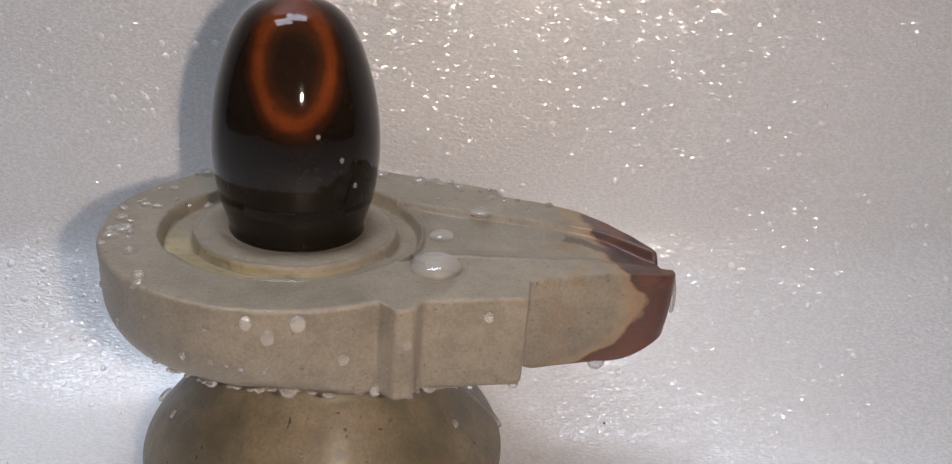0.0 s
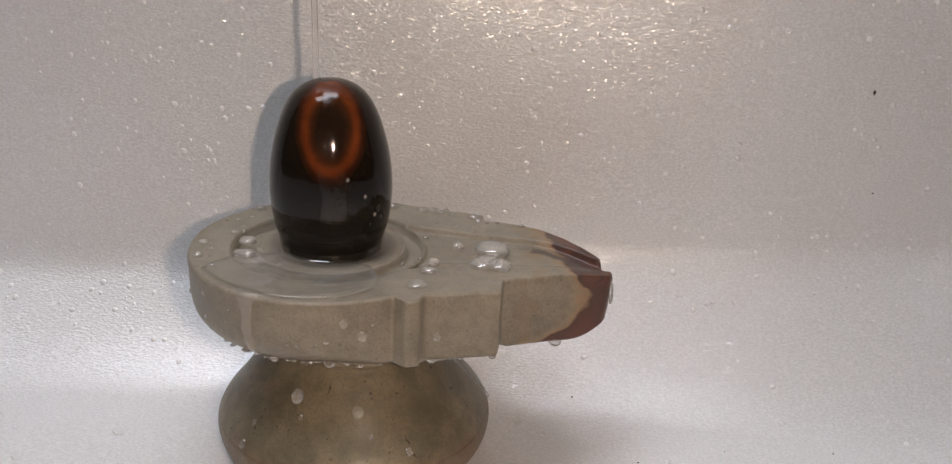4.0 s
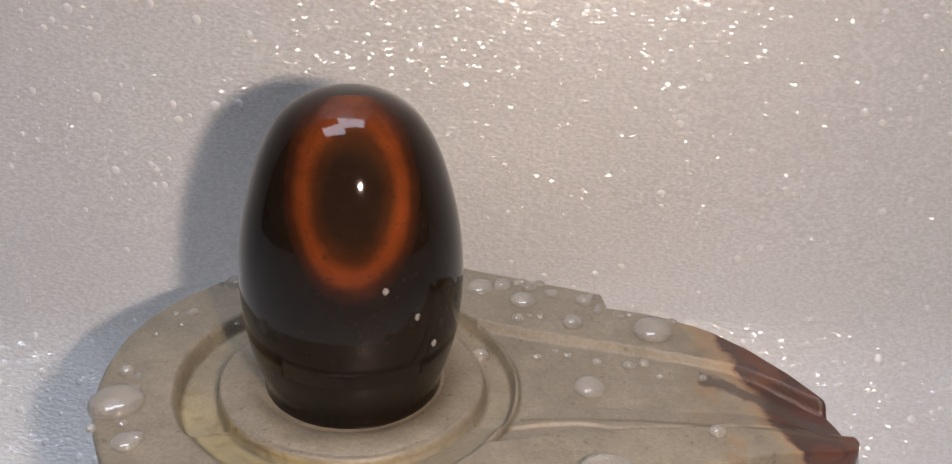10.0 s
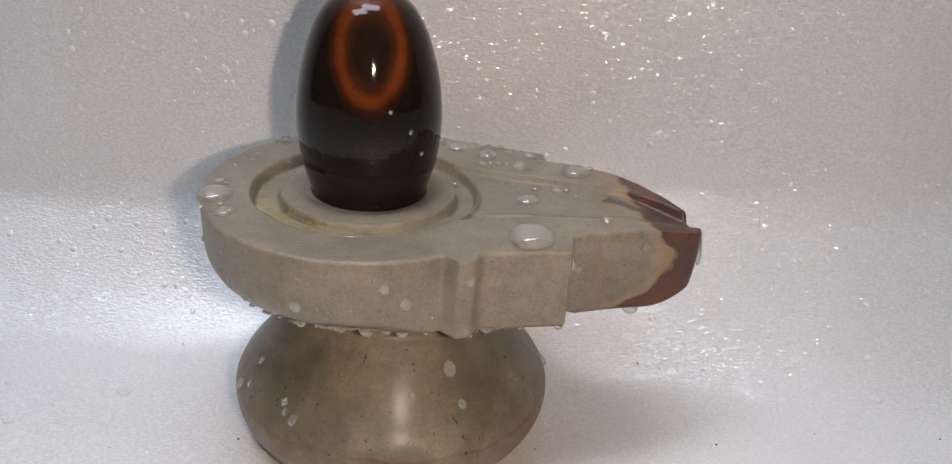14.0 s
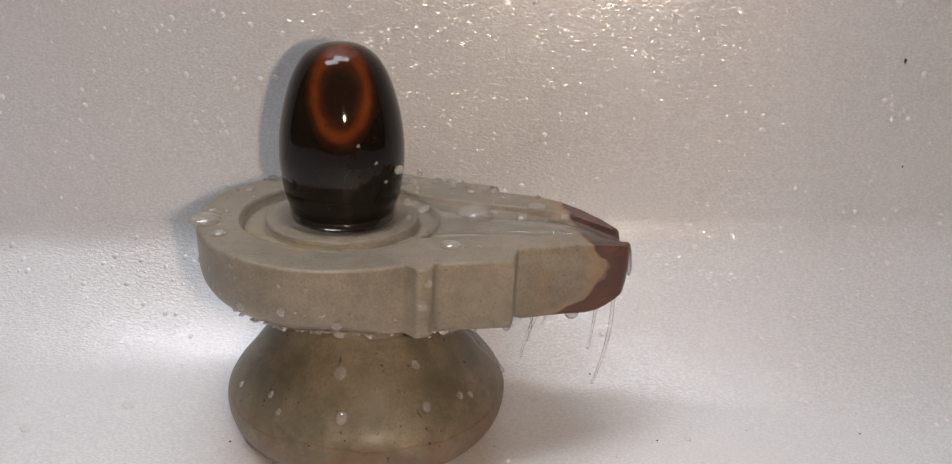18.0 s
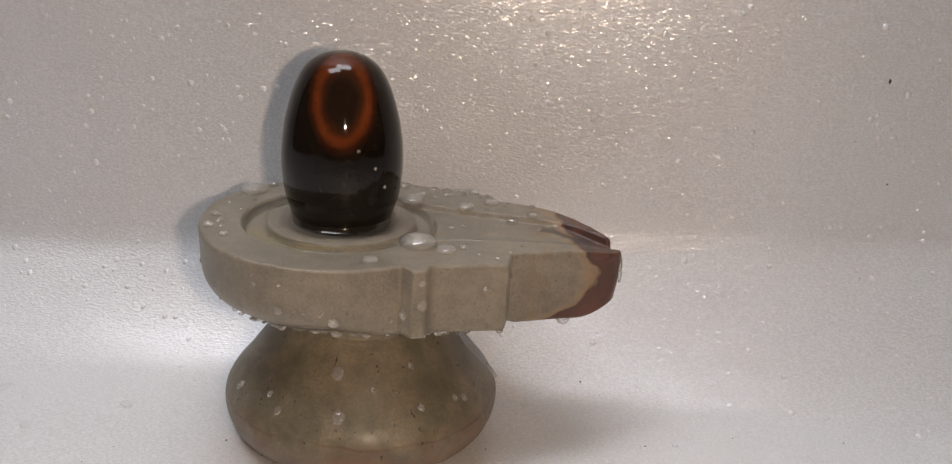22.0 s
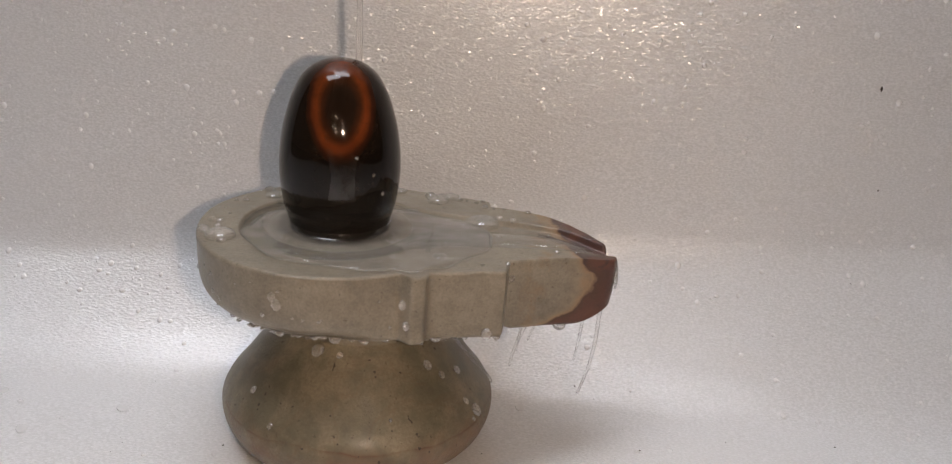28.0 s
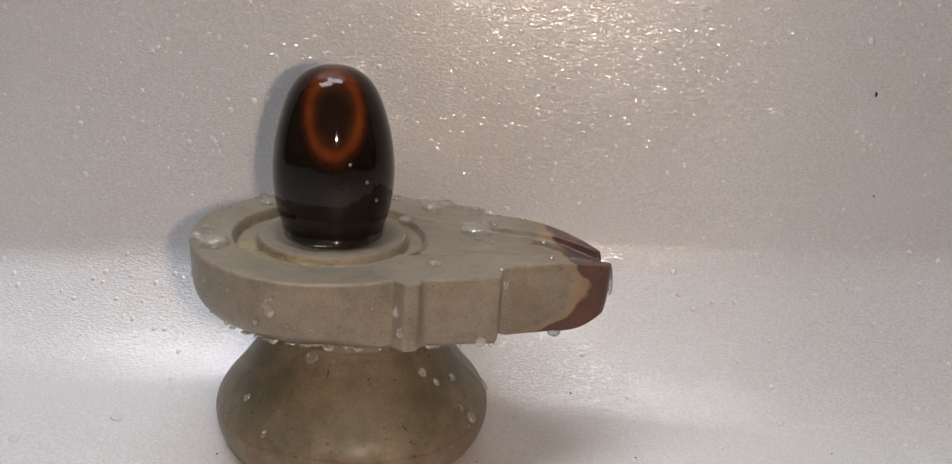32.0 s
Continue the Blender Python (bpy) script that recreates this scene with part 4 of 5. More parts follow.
def build_still_beads():
    side_bead(0.00059, (-0.0035, -0.0102, 0.0937, -111, 26))
    side_bead(0.00052, (0.0087, -0.0087, 0.0907, -46, 21))
    side_bead(0.00039, (-0.0002, -0.0126, 0.0897, -91, 20))
    side_bead(0.00046, (0.0062, -0.0136, 0.0809, -66, 9))
    side_bead(0.00039, (0.0101, -0.0117, 0.0762, -49, 3))
    side_bead(0.00033, (-0.0090, -0.0106, 0.0845, -131, 13))
    side_bead(0.00039, (-0.0096, -0.0072, 0.0906, -145, 21))
    side_bead(0.00039, (0.0122, -0.0096, 0.0710, -38, -5))

    # drops that hang under the rim and the spout, and one lens of water round the spout's tip
    for x, y, z, r in ((0.0585, -0.0122, 0.0402, 0.0017), (0.0625, -0.0105, 0.0404, 0.0007), (0.0262, -0.0255, 0.0413, 0.0012), (-0.0102, -0.0335, 0.0413, 0.0010),
                       (-0.0008, -0.0345, 0.0413, 0.0009), (0.0046, -0.0340, 0.0413, 0.0014), (0.0117, -0.0322, 0.0413, 0.0011), (0.0160, -0.0300, 0.0413, 0.0008),
                       (-0.0180, -0.0290, 0.0413, 0.0008), (0.0330, -0.0245, 0.0413, 0.0008), (-0.0240, -0.0235, 0.0413, 0.0007), (0.0400, -0.0230, 0.0413, 0.0009)):
        if x < 0.05:
            a = math.atan2(y, x)
            R = side_at(a, UNDER + 0.001) - 0.0009
            x, y = R * math.cos(a), R * math.sin(a)
        ob = new("water_drop", DROP_ROUND)
        ob.scale = (r, r, r * 1.3)
        ob.matrix_basis = pose(x, y, z + 0.0002, 180, 0, 0) @ Matrix.Diagonal((*ob.scale, 1))
        tagged(ob, "clear water drop hanging under the stone rim", "water drop", "hanging drops")
    for k in range(30):
        a = radians(random.uniform(-165, -38))
        R, r = side_at(a, UNDER + 0.001) - random.uniform(0.0002, 0.001), random.uniform(0.00025, 0.0006)
        ob = new("water_drop", DROP_ROUND)
        ob.scale = (r * random.uniform(1, 1.8), r, r * random.uniform(0.9, 1.4))
        ob.matrix_basis = pose(R * math.cos(a), R * math.sin(a), UNDER + 0.0002, 180, 0, -math.degrees(a) + 90) @ Matrix.Diagonal((*ob.scale, 1))
        tagged(ob, "tiny water drop hanging under the stone rim", "water drop", "hanging drops")
    for k in range(40):
        a = radians(random.choice((random.uniform(20, 200), random.uniform(150, 215), random.uniform(25, 80), random.uniform(25, 80))))
        R, r = rim_at(a) - random.uniform(0.0012, 0.0055), 0.0005 + 0.0011 * random.random() ** 2
        ob = new("water_drop", DROP_ROUND)
        ob.scale = (r, r, r)
        x, y = R * math.cos(a), R * math.sin(a)
        ob.matrix_basis = pose(x, y, top_at(x, y) - 0.0001) @ Matrix.Diagonal((*ob.scale, 1))
        tagged(ob, "tiny clear water bead near the basin's back edge", "water drop", "drops on the basin")
    for k in range(9):
        a = radians(random.uniform(32, 78))
        R = max(0.0275, rim_at(a) * random.uniform(0.66, 0.95))
        x, y, r = R * math.cos(a), R * math.sin(a), random.uniform(0.0003, 0.0008)
        ob = new("water_drop", DROP_ROUND)
        ob.matrix_basis = pose(x, y, top_at(x, y) - 0.0001) @ Matrix.Diagonal((r, r, r * 0.9, 1))
        tagged(ob, "round clear water bead on the basin's back ledge", "water drop", "drops on the basin")
    for k in range(20):
        a, z = radians(random.uniform(-200, -60)), random.uniform(0.0435, 0.0570)
        R = rim_at(a) - 0.0003
        side_bead(random.uniform(0.00025, 0.0005), (R * math.cos(a), R * math.sin(a), z, math.degrees(a), 0), label="tiny clear water drop clinging to the rim")
    ob = new("water_drop", DROP_ROUND)
    ob.scale = (0.0024, 0.0042, 0.0013)
    ob.matrix_basis = pose(0.0717, -0.0072, 0.0528, 0, 0, 82) @ pose(0, 0, 0, 84, 0, 0) @ Matrix.Diagonal((*ob.scale, 1))
    tagged(ob, "clear water lens clinging to the spout tip", "water drop", "hanging drops")


def sheet(outline, height, wave, seed):
    """A thin sheet of water with a rounded brim; outline: angle to (x, y)."""
    bm = bmesh.new()
    n = 96
    rows = []
    for k, h in ((1.0, 0.0), (1.0, 0.35), (0.985, 0.75), (0.955, 0.97), (0.90, 1.0), (0.84, 0.97), (0.77, 0.94), (0.70, 0.92), (0.62, 0.9), (0.54, 0.9), (0.46, 0.9), (0.38, 0.9), (0.30, 0.9), (0.22, 0.9), (0.14, 0.9), (0.01, 0.9)):
        row = []
        for i in range(n):
            a = 2 * math.pi * i / n
            (x, y), (cx, cy) = outline(a), outline(None)
            x, y = cx + (x - cx) * k, cy + (y - cy) * k
            row.append((x, y, height * h + (wave * (noise.noise(Vector((x * 110, y * 170, seed))) + 0.5 * noise.noise(Vector((x * 330, y * 420, seed + 4)))) if h > 0.5 else 0)))
        rows.append(row)
    return skin(bm, rows)


def puddle(name, label, cx, cy, rx, ry, seed, height=0.0009, inside=True):
    def outline(a):
        if a is None:
            return cx, cy
        w = 1 + 0.16 * noise.noise(Vector((math.cos(a) * 1.6, math.sin(a) * 1.6, seed)))
        x, y = cx + rx * w * math.cos(a), cy + ry * w * math.sin(a)
        k = min(1.0, (0.95 * rim_at(math.atan2(y, x)) - 0.0004) / max(1e-6, math.hypot(x, y))) if inside else 1.0
        return x * k, y * k
    if not inside:
        return thing(name, label, "water", bm=sheet(outline, height, 0.0003, seed), mat=SPLASH_WATER)
    pool = thing(name, label, "water", bm=sheet(outline, height, 0.0006, seed), mat=SHEET_WATER)
    # swollen rim of the sheet
    bm = bmesh.new()
    n, seg = 150, 8
    loops = []
    for i in range(n):
        a = 2 * math.pi * i / n
        (x, y), (x2, y2) = outline(a), outline(a + 0.02)
        t = Vector((x2 - x, y2 - y, 0)).normalized()
        out, r = Vector((t.y, -t.x, 0)), 0.00042 * (1 + 0.5 * noise.noise(Vector((math.cos(a) * 4, math.sin(a) * 4, seed + 2))))
        loops.append([bm.verts.new(Vector((x, y, 0.0003)) + out * r * math.cos(q) + Vector((0, 0, 1.2 * r * math.sin(q)))) for q in np.linspace(0, 2 * math.pi, seg, endpoint=False)])
    for k in range(n):
        a, b = loops[k], loops[(k + 1) % n]
        for i in range(seg):
            bm.faces.new((a[i], b[i], b[(i + 1) % seg], a[(i + 1) % seg]))
    part("brim", bm, BRIM_WATER, pool, "swollen wavy brim of the water sheet")
    return pool


def column(length, r0, r1, sway, seed, seg=14):
    """A falling column of water, its head at the origin, hanging down."""
    bm = bmesh.new()
    rows = []
    n = max(12, int(length / 0.0025))
    for k in range(n + 1):
        t = k / n
        z = -length * t
        ox, oy = sway * noise.noise(Vector((0, seed, z * 30))), sway * noise.noise(Vector((5, seed, z * 30)))
        r = (r0 + (r1 - r0) * t) * (1 + 0.22 * noise.noise(Vector((seed, 1, z * 90))))
        rows.append([(ox + r * math.cos(2 * math.pi * i / seg), oy + r * math.sin(2 * math.pi * i / seg), z) for i in range(seg)])
    return skin(bm, rows)


def build_running_water():
    # ring of water in the groove: its level rises and sinks
    ring = thing("groove_water", "shallow water standing in the ring groove", "water", bm=skin(bmesh.new(), [
        [(r * math.cos(2 * math.pi * i / 120), r * math.sin(2 * math.pi * i / 120), z + 0.00012 * noise.noise(Vector((r * 200 * math.cos(2 * math.pi * i / 120), r * 200 * math.sin(2 * math.pi * i / 120), 2))))
         for i in range(120)] for r, z in ((0.0190, -0.0008), (0.0191, 0.0006), (0.0194, 0.0004), (0.0199, 0.0002), (0.0206, 0.0001), (0.0215, 0.0), (0.0225, 0.0), (0.0232, 0.0001), (0.0238, 0.0003), (0.0241, 0.0005), (0.0245, -0.0008))], True, False, False), mat=GROOVE_WATER)
    lo, hi = pose(-0.0004, 0, TOP - 0.0045), pose(-0.0004, 0, TOP - 0.0007)
    MOVES.append((ring, [(0, lo), (0.3, lo), (0.8, hi), (7.0, hi), (8.3, lo), (16.0, lo), (17.0, hi), (29.8, hi), (30.8, lo), (32, lo)]))
    # water drawn up round the foot of the black stone
    foot = thing("meniscus", "thin brim of water round the black stone's foot", "water", bm=skin(bmesh.new(), [
        [(r * math.cos(2 * math.pi * i / 120), r * math.sin(2 * math.pi * i / 120), z + 0.0001 * noise.noise(Vector((3 * math.cos(2 * math.pi * i / 120), 3 * math.sin(2 * math.pi * i / 120), 5)))) for i in range(120)]
        for r, z in ((0.01290, 0.0021), (0.01305, 0.0015), (0.01335, 0.0010), (0.0138, 0.0006), (0.0145, 0.0003), (0.0155, 0.00012), (0.0166, 0.00004), (0.0174, -0.0004))], True, False, False), mat=LENS_WATER)
    down, up = pose(0.0001, 0, TOP - 0.0035), pose(0.0001, 0, TOP + 0.0002)
    MOVES.append((foot, [(0, down), (0.3, down), (0.8, up), (7.8, up), (8.6, down), (16.0, down), (17.0, up), (32, up)]))
    # a strand of water left lying along the ring's front, its white reflection put into the colour
    strand = bmesh.new()
    rows = []
    for t in np.linspace(0, 1, 30):
        a, w = radians(-104 + 36 * t), 0.00075 * math.sin(math.pi * min(1, max(0, t))) ** 0.5 * (1 + 0.25 * noise.noise(Vector((t * 7, 1, 2)))) + 0.00002
        rows.append([((0.0238 + w * math.cos(q)) * math.cos(a), (0.0238 + w * math.cos(q)) * math.sin(a), TOP - 0.0009 + 0.9 * w * math.sin(q)) for q in np.linspace(0, math.pi, 9)])
    thing("groove_strand", "strand of water in the ring's front, whitened as if reflecting", "water", bm=skin(strand, rows, False, False, False), mat=STRAND_WATER)
    # sheets that spill over the flat top
    wide = puddle("spilled_sheet", "thin sheet of water spilled over the basin", 0.0085, -0.0075, 0.0320, 0.0215, 3.0)
    lo, hi = pose(0, 0, TOP - 0.0075), pose(0, 0, TOP - 0.0001)
    MOVES.append((wide, [(0, lo), (0.6, lo), (0.9, hi), (1.6, hi), (1.9, lo), (16.2, lo), (16.6, hi), (17.2, hi), (17.5, lo), (23.3, lo), (23.7, hi), (28.7, hi), (29.1, lo), (32, lo)]))
    front = puddle("spilled_sheet", "thin sheet of water over the basin's front", -0.0075, -0.0215, 0.0225, 0.0125, 8.0)
    MOVES.append((front, [(0, lo), (0.7, lo), (1.0, hi), (2.1, hi), (2.3, lo), (2.7, lo), (2.9, hi), (6.3, hi), (6.8, lo), (21.0, lo), (21.3, hi), (21.8, lo), (32, lo)]))
    tongue = puddle("spilled_sheet", "thin tongue of water running to the block", 0.0165, -0.0175, 0.0200, 0.0062, 5.0)
    MOVES.append((tongue, [(0, lo), (18.1, lo), (18.4, hi), (19.3, hi), (19.7, lo), (32, lo)]))
    # water that runs down the channel to the spout's tip
    rows = []
    for x in np.linspace(0.0215, 0.0712, 60):
        low = glide([(0.0215, -0.0060), (0.030, -0.0040), (0.045, -0.0030), (0.060, -0.0032), (0.0712, -0.0055)], x)
        high = glide([(0.0215, 0.0130), (0.030, 0.0085), (0.040, 0.0060), (0.055, 0.0045), (0.065, 0.0010), (0.0712, -0.0035)], x)
        row = []
        for q in np.linspace(-1, 1, 17):
            y = (low + high) / 2 + (high - low) / 2 * q + 0.0004 * noise.noise(Vector((x * 120, q, 3)))
            row.append((x, y, top_at(x, y) - 0.0002 + 0.0010 * math.sqrt(max(0, 1 - q * q)) + 0.0004 * (1 - q * q) * noise.noise(Vector((x * 90, y * 420, 8)))))
        rows.append(row)
    stream_bed = thing("channel_stream", "stream of water running down the spout's channel", "water", bm=skin(bmesh.new(), rows, False, False, False), mat=SHEET_WATER)
    under_stone, run = pose(0, 0, -0.006), pose(0, 0, 0)
    MOVES.append((stream_bed, [(0, under_stone), (0.7, under_stone), (1.0, run), (1.7, run), (2.1, under_stone), (16.2, under_stone), (16.7, run), (18.0, run), (18.6, under_stone), (23.5, under_stone), (23.8, run), (25.2, run),
                               (25.6, under_stone), (26.4, under_stone), (26.8, run), (28.8, run), (29.3, under_stone), (32, under_stone)]))
    # ribbons that run down the rim, and the threads that fall from rim and spout
    def ribbon_on(side, seed):
        rows = []
        for k in range(25):
            z = TOP + 0.0004 - (TOP - UNDER - 0.0002) * k / 24
            w = 0.0020 * (1 + 1.1 * math.exp(-k / 2.6) - 0.30 * k / 24) * (1 + 0.25 * noise.noise(Vector((k * 0.35, seed, 0))))
            mid, bulge = 0.0012 * noise.noise(Vector((k * 0.12, 3, seed))), 0.0011 * (1 + 0.35 * noise.noise(Vector((k * 0.5, 7, seed))))
            rows.append([(mid + w * q, -(side(z) - 0.0004 + bulge * math.sqrt(max(0, 1 - q * q))) + (0.0016 if k == 0 else 0.0), z) for q in np.linspace(-1, 1, 11)])
        return skin(bmesh.new(), rows, False, False, False)
    ribbon = thing("rim_rivulet", "rivulet of water running down the basin's rim", "water", bm=ribbon_on(lambda z: side_at(-math.pi / 2, z), 2.0), mat=RIVULET_WATER)
    block_ribbon = thing("rim_rivulet", "rivulet of water running down the square block", "water", bm=ribbon_on(lambda z: RIM, 5.0), mat=RIVULET_WATER)

    def at_rim(turn, out):
        return pose(0, 0, -0.0025 if out < -0.002 else 0, 0, 0, turn) @ pose(0, -out, 0)

    def at_block(out):
        # on the flat block beside the notch
        return pose(0.0300, -0.0284, -0.0025 if out < -0.002 else 0, 0, 0, 13) @ pose(0, RIM - out, 0)
    MOVES.append((ribbon, [(0, at_rim(-25, -0.004)), (0.7, at_rim(-25, -0.004)), (0.9, at_rim(-25, 0)), (1.7, at_rim(-12, 0)), (1.9, at_rim(-12, -0.004)), (2.7, at_rim(-20, -0.004)),
                           (2.85, at_rim(-18, 0)), (3.5, at_rim(-20, 0)), (5.5, at_rim(-34, 0)), (6.4, at_rim(-34, 0)), (6.7, at_rim(-34, -0.004)), (16.0, at_rim(10, -0.004)), (18.2, at_rim(14, -0.004)),
                           (18.5, at_rim(14, -0.0006)), (19.2, at_rim(14, -0.0006)), (19.5, at_rim(14, -0.004)), (21.1, at_rim(-32, -0.004)), (21.3, at_rim(-32, 0)), (21.7, at_rim(-28, 0)), (21.9, at_rim(-28, -0.004)),
                           (23.7, at_rim(-16, -0.004)), (23.9, at_rim(-16, 0)), (24.5, at_rim(-14, 0)), (24.58, at_rim(-14, -0.004)), (27.2, at_rim(0, -0.004)), (27.4, at_rim(0, 0)),
                           (27.8, at_rim(0, 0)), (28.0, at_rim(0, -0.004)), (28.2, at_rim(20, 0)), (28.6, at_rim(30, 0.001)), (28.9, at_rim(30, -0.004)), (32, at_rim(30, -0.004))]))
    MOVES.append((block_ribbon, [(0, at_block(-0.004)), (24.5, at_block(-0.004)), (24.7, at_block(0)), (25.1, at_block(0)), (25.4, at_block(-0.004)), (32, at_block(-0.004))]))

    def run_down(start, seed, wide, foot):
        """A thread that drops from the rim onto the plinth's shoulder and runs down its bulge."""
        rows = []
        zs = np.linspace(UNDER + 0.0015, foot, 44)
        for z in zs:
            t = (UNDER + 0.0015 - z) / UNDER
            lie = step(-0.001, 0.001, plinth_r(z) - start)
            r = max(start - 0.001 * (1 - t), plinth_r(z) + 0.0001)
            mid = 0.0020 * t * noise.noise(Vector((z * 70, seed, 1))) + 0.0006 * noise.noise(Vector((z * 260, seed, 5)))
            k = wide * (1.25 - 0.55 * t) * (1 + 0.45 * noise.noise(Vector((z * 240, seed, 9))))
            rows.append([(mid + k * (1 + 0.7 * lie) * math.cos(q), -r + k * (1 - 0.45 * lie) * math.sin(q), z) for q in np.linspace(0, 2 * math.pi, 12, endpoint=False)])
        return skin(bmesh.new(), rows)
    thread = thing("falling_thread", "thread of water falling from the rim down the plinth", "water")
    part("strand", run_down(0.0312, 4.0, 0.0012, 0.007), THREAD_WATER, thread)
    part("strand", run_down(0.0318, 11.0, 0.0006, 0.017), THREAD_WATER, thread)
    rnd = random.Random(12)
    for k in range(9):
        z, r = rnd.uniform(0.012, 0.034), rnd.uniform(0.0004, 0.0010)
        bm = bmesh.new()
        bmesh.ops.create_icosphere(bm, subdivisions=2, radius=r, matrix=Matrix.Translation((rnd.gauss(0, 0.0028), -max(0.032, plinth_r(z) + r * 0.6) - rnd.uniform(0, 0.0012), z)) @ Matrix.Diagonal((1, 1, rnd.uniform(1, 1.6), 1)))
        part("droplet", bm, WATER, thread)

    def falls(turn, down=0.0, out=0.036):
        return pose(0.0042, -0.001, -down, 0, 0, turn) @ pose(0, 0.036 - out, 0)
    MOVES.append((thread, [(0, falls(-25, 0.06)), (1.4, falls(-10, 0.06)), (1.45, falls(-10)), (1.8, falls(-10)), (2.0, falls(-10, 0.06)), (2.75, falls(-20, 0.06)), (2.8, falls(-20)), (3.2, falls(-20, 0.004)), (3.4, falls(-20, 0.06)),
                           (5.85, falls(-33, 0.06)), (5.9, falls(-33)), (6.3, falls(-33)), (6.6, falls(-33, 0.06)), (18.45, falls(14, 0.06)), (18.5, falls(14, 0)), (19.2, falls(14, 0)), (19.5, falls(14, 0.06)), (21.35, falls(-32, 0.06)),
                           (21.4, falls(-32)), (21.7, falls(-32)), (21.9, falls(-32, 0.06)), (23.85, falls(-16, 0.06)), (23.9, falls(-16)), (24.5, falls(-14)), (24.65, falls(-14, 0.06)), (24.8, falls(47, 0.06, 0.0395)), (24.85, falls(47, 0, 0.0395)),
                           (25.1, falls(47, 0, 0.0395)), (25.3, falls(47, 0.06, 0.0395)), (28.25, falls(25, 0.06)), (28.3, falls(25)), (28.6, falls(30)), (28.8, falls(30, 0.06)), (32, falls(30, 0.06))]))
    spill = thing("falling_thread", "faint broken threads of water falling from the spout", "water")
    for x, y, length, r, seed in ((0.0, 0.0, 0.026, 0.0010, 9.0), (-0.0035, 0.001, 0.018, 0.0009, 3.0), (-0.0165, -0.002, 0.019, 0.0011, 14.0), (-0.0190, -0.0025, 0.014, 0.0008, 20.0), (-0.0140, -0.002, 0.012, 0.0007, 27.0)):
        ob = part("strand", column(length, r * 0.62, r * 0.3, 0.0045, seed), THREAD_WATER, spill)
        ob.matrix_basis = pose(x, y, 0, 0, 9, 0)
    up, down = pose(0.0690, -0.0085, 0.0445), pose(0.0660, -0.0085, -0.03)
    MOVES.append((spill, [(0, down), (1.21, down), (1.25, up), (1.9, up), (1.94, down), (17.46, down), (17.5, up), (18.3, up), (18.34, down), (23.86, down), (23.9, up), (24.6, up), (24.64, down),
                          (27.66, down), (27.7, up), (28.4, up), (28.44, down), (32, down)]))
    rows = []
    for z in np.linspace(0.0335, 0.013, 30):
        a, k = radians(-4 + 500 * (0.0335 - z)), 0.0007 * (1 + 0.4 * noise.noise(Vector((z * 260, 3, 3))))
        r = plinth_r(z) + 0.0003
        c, u = Vector((0.006 + r * math.cos(a), r * math.sin(a), z)), Vector((-math.sin(a), math.cos(a), 0))
        out = Vector((math.cos(a), math.sin(a), 0.6)).normalized()
        rows.append([tuple(c + u * 1.5 * k * math.cos(q) + out * k * math.sin(q)) for q in np.linspace(0, 2 * math.pi, 10, endpoint=False)])
    thing("plinth_rivulet", "thin rivulet of water clinging to the plinth's shoulder", "water", bm=skin(bmesh.new(), rows), mat=LENS_WATER)
    # the poured stream: comes down from above, wanders, and is lifted away
    stream = thing("poured_stream", "clear stream of water poured from above", "water", bm=column(0.30, 0.0006, 0.0008, 0.0012, 6.0, 20), mat=THREAD_WATER)

    def pour(x, y, z):
        return pose(x, y, z + 0.30)
    away = 0.16
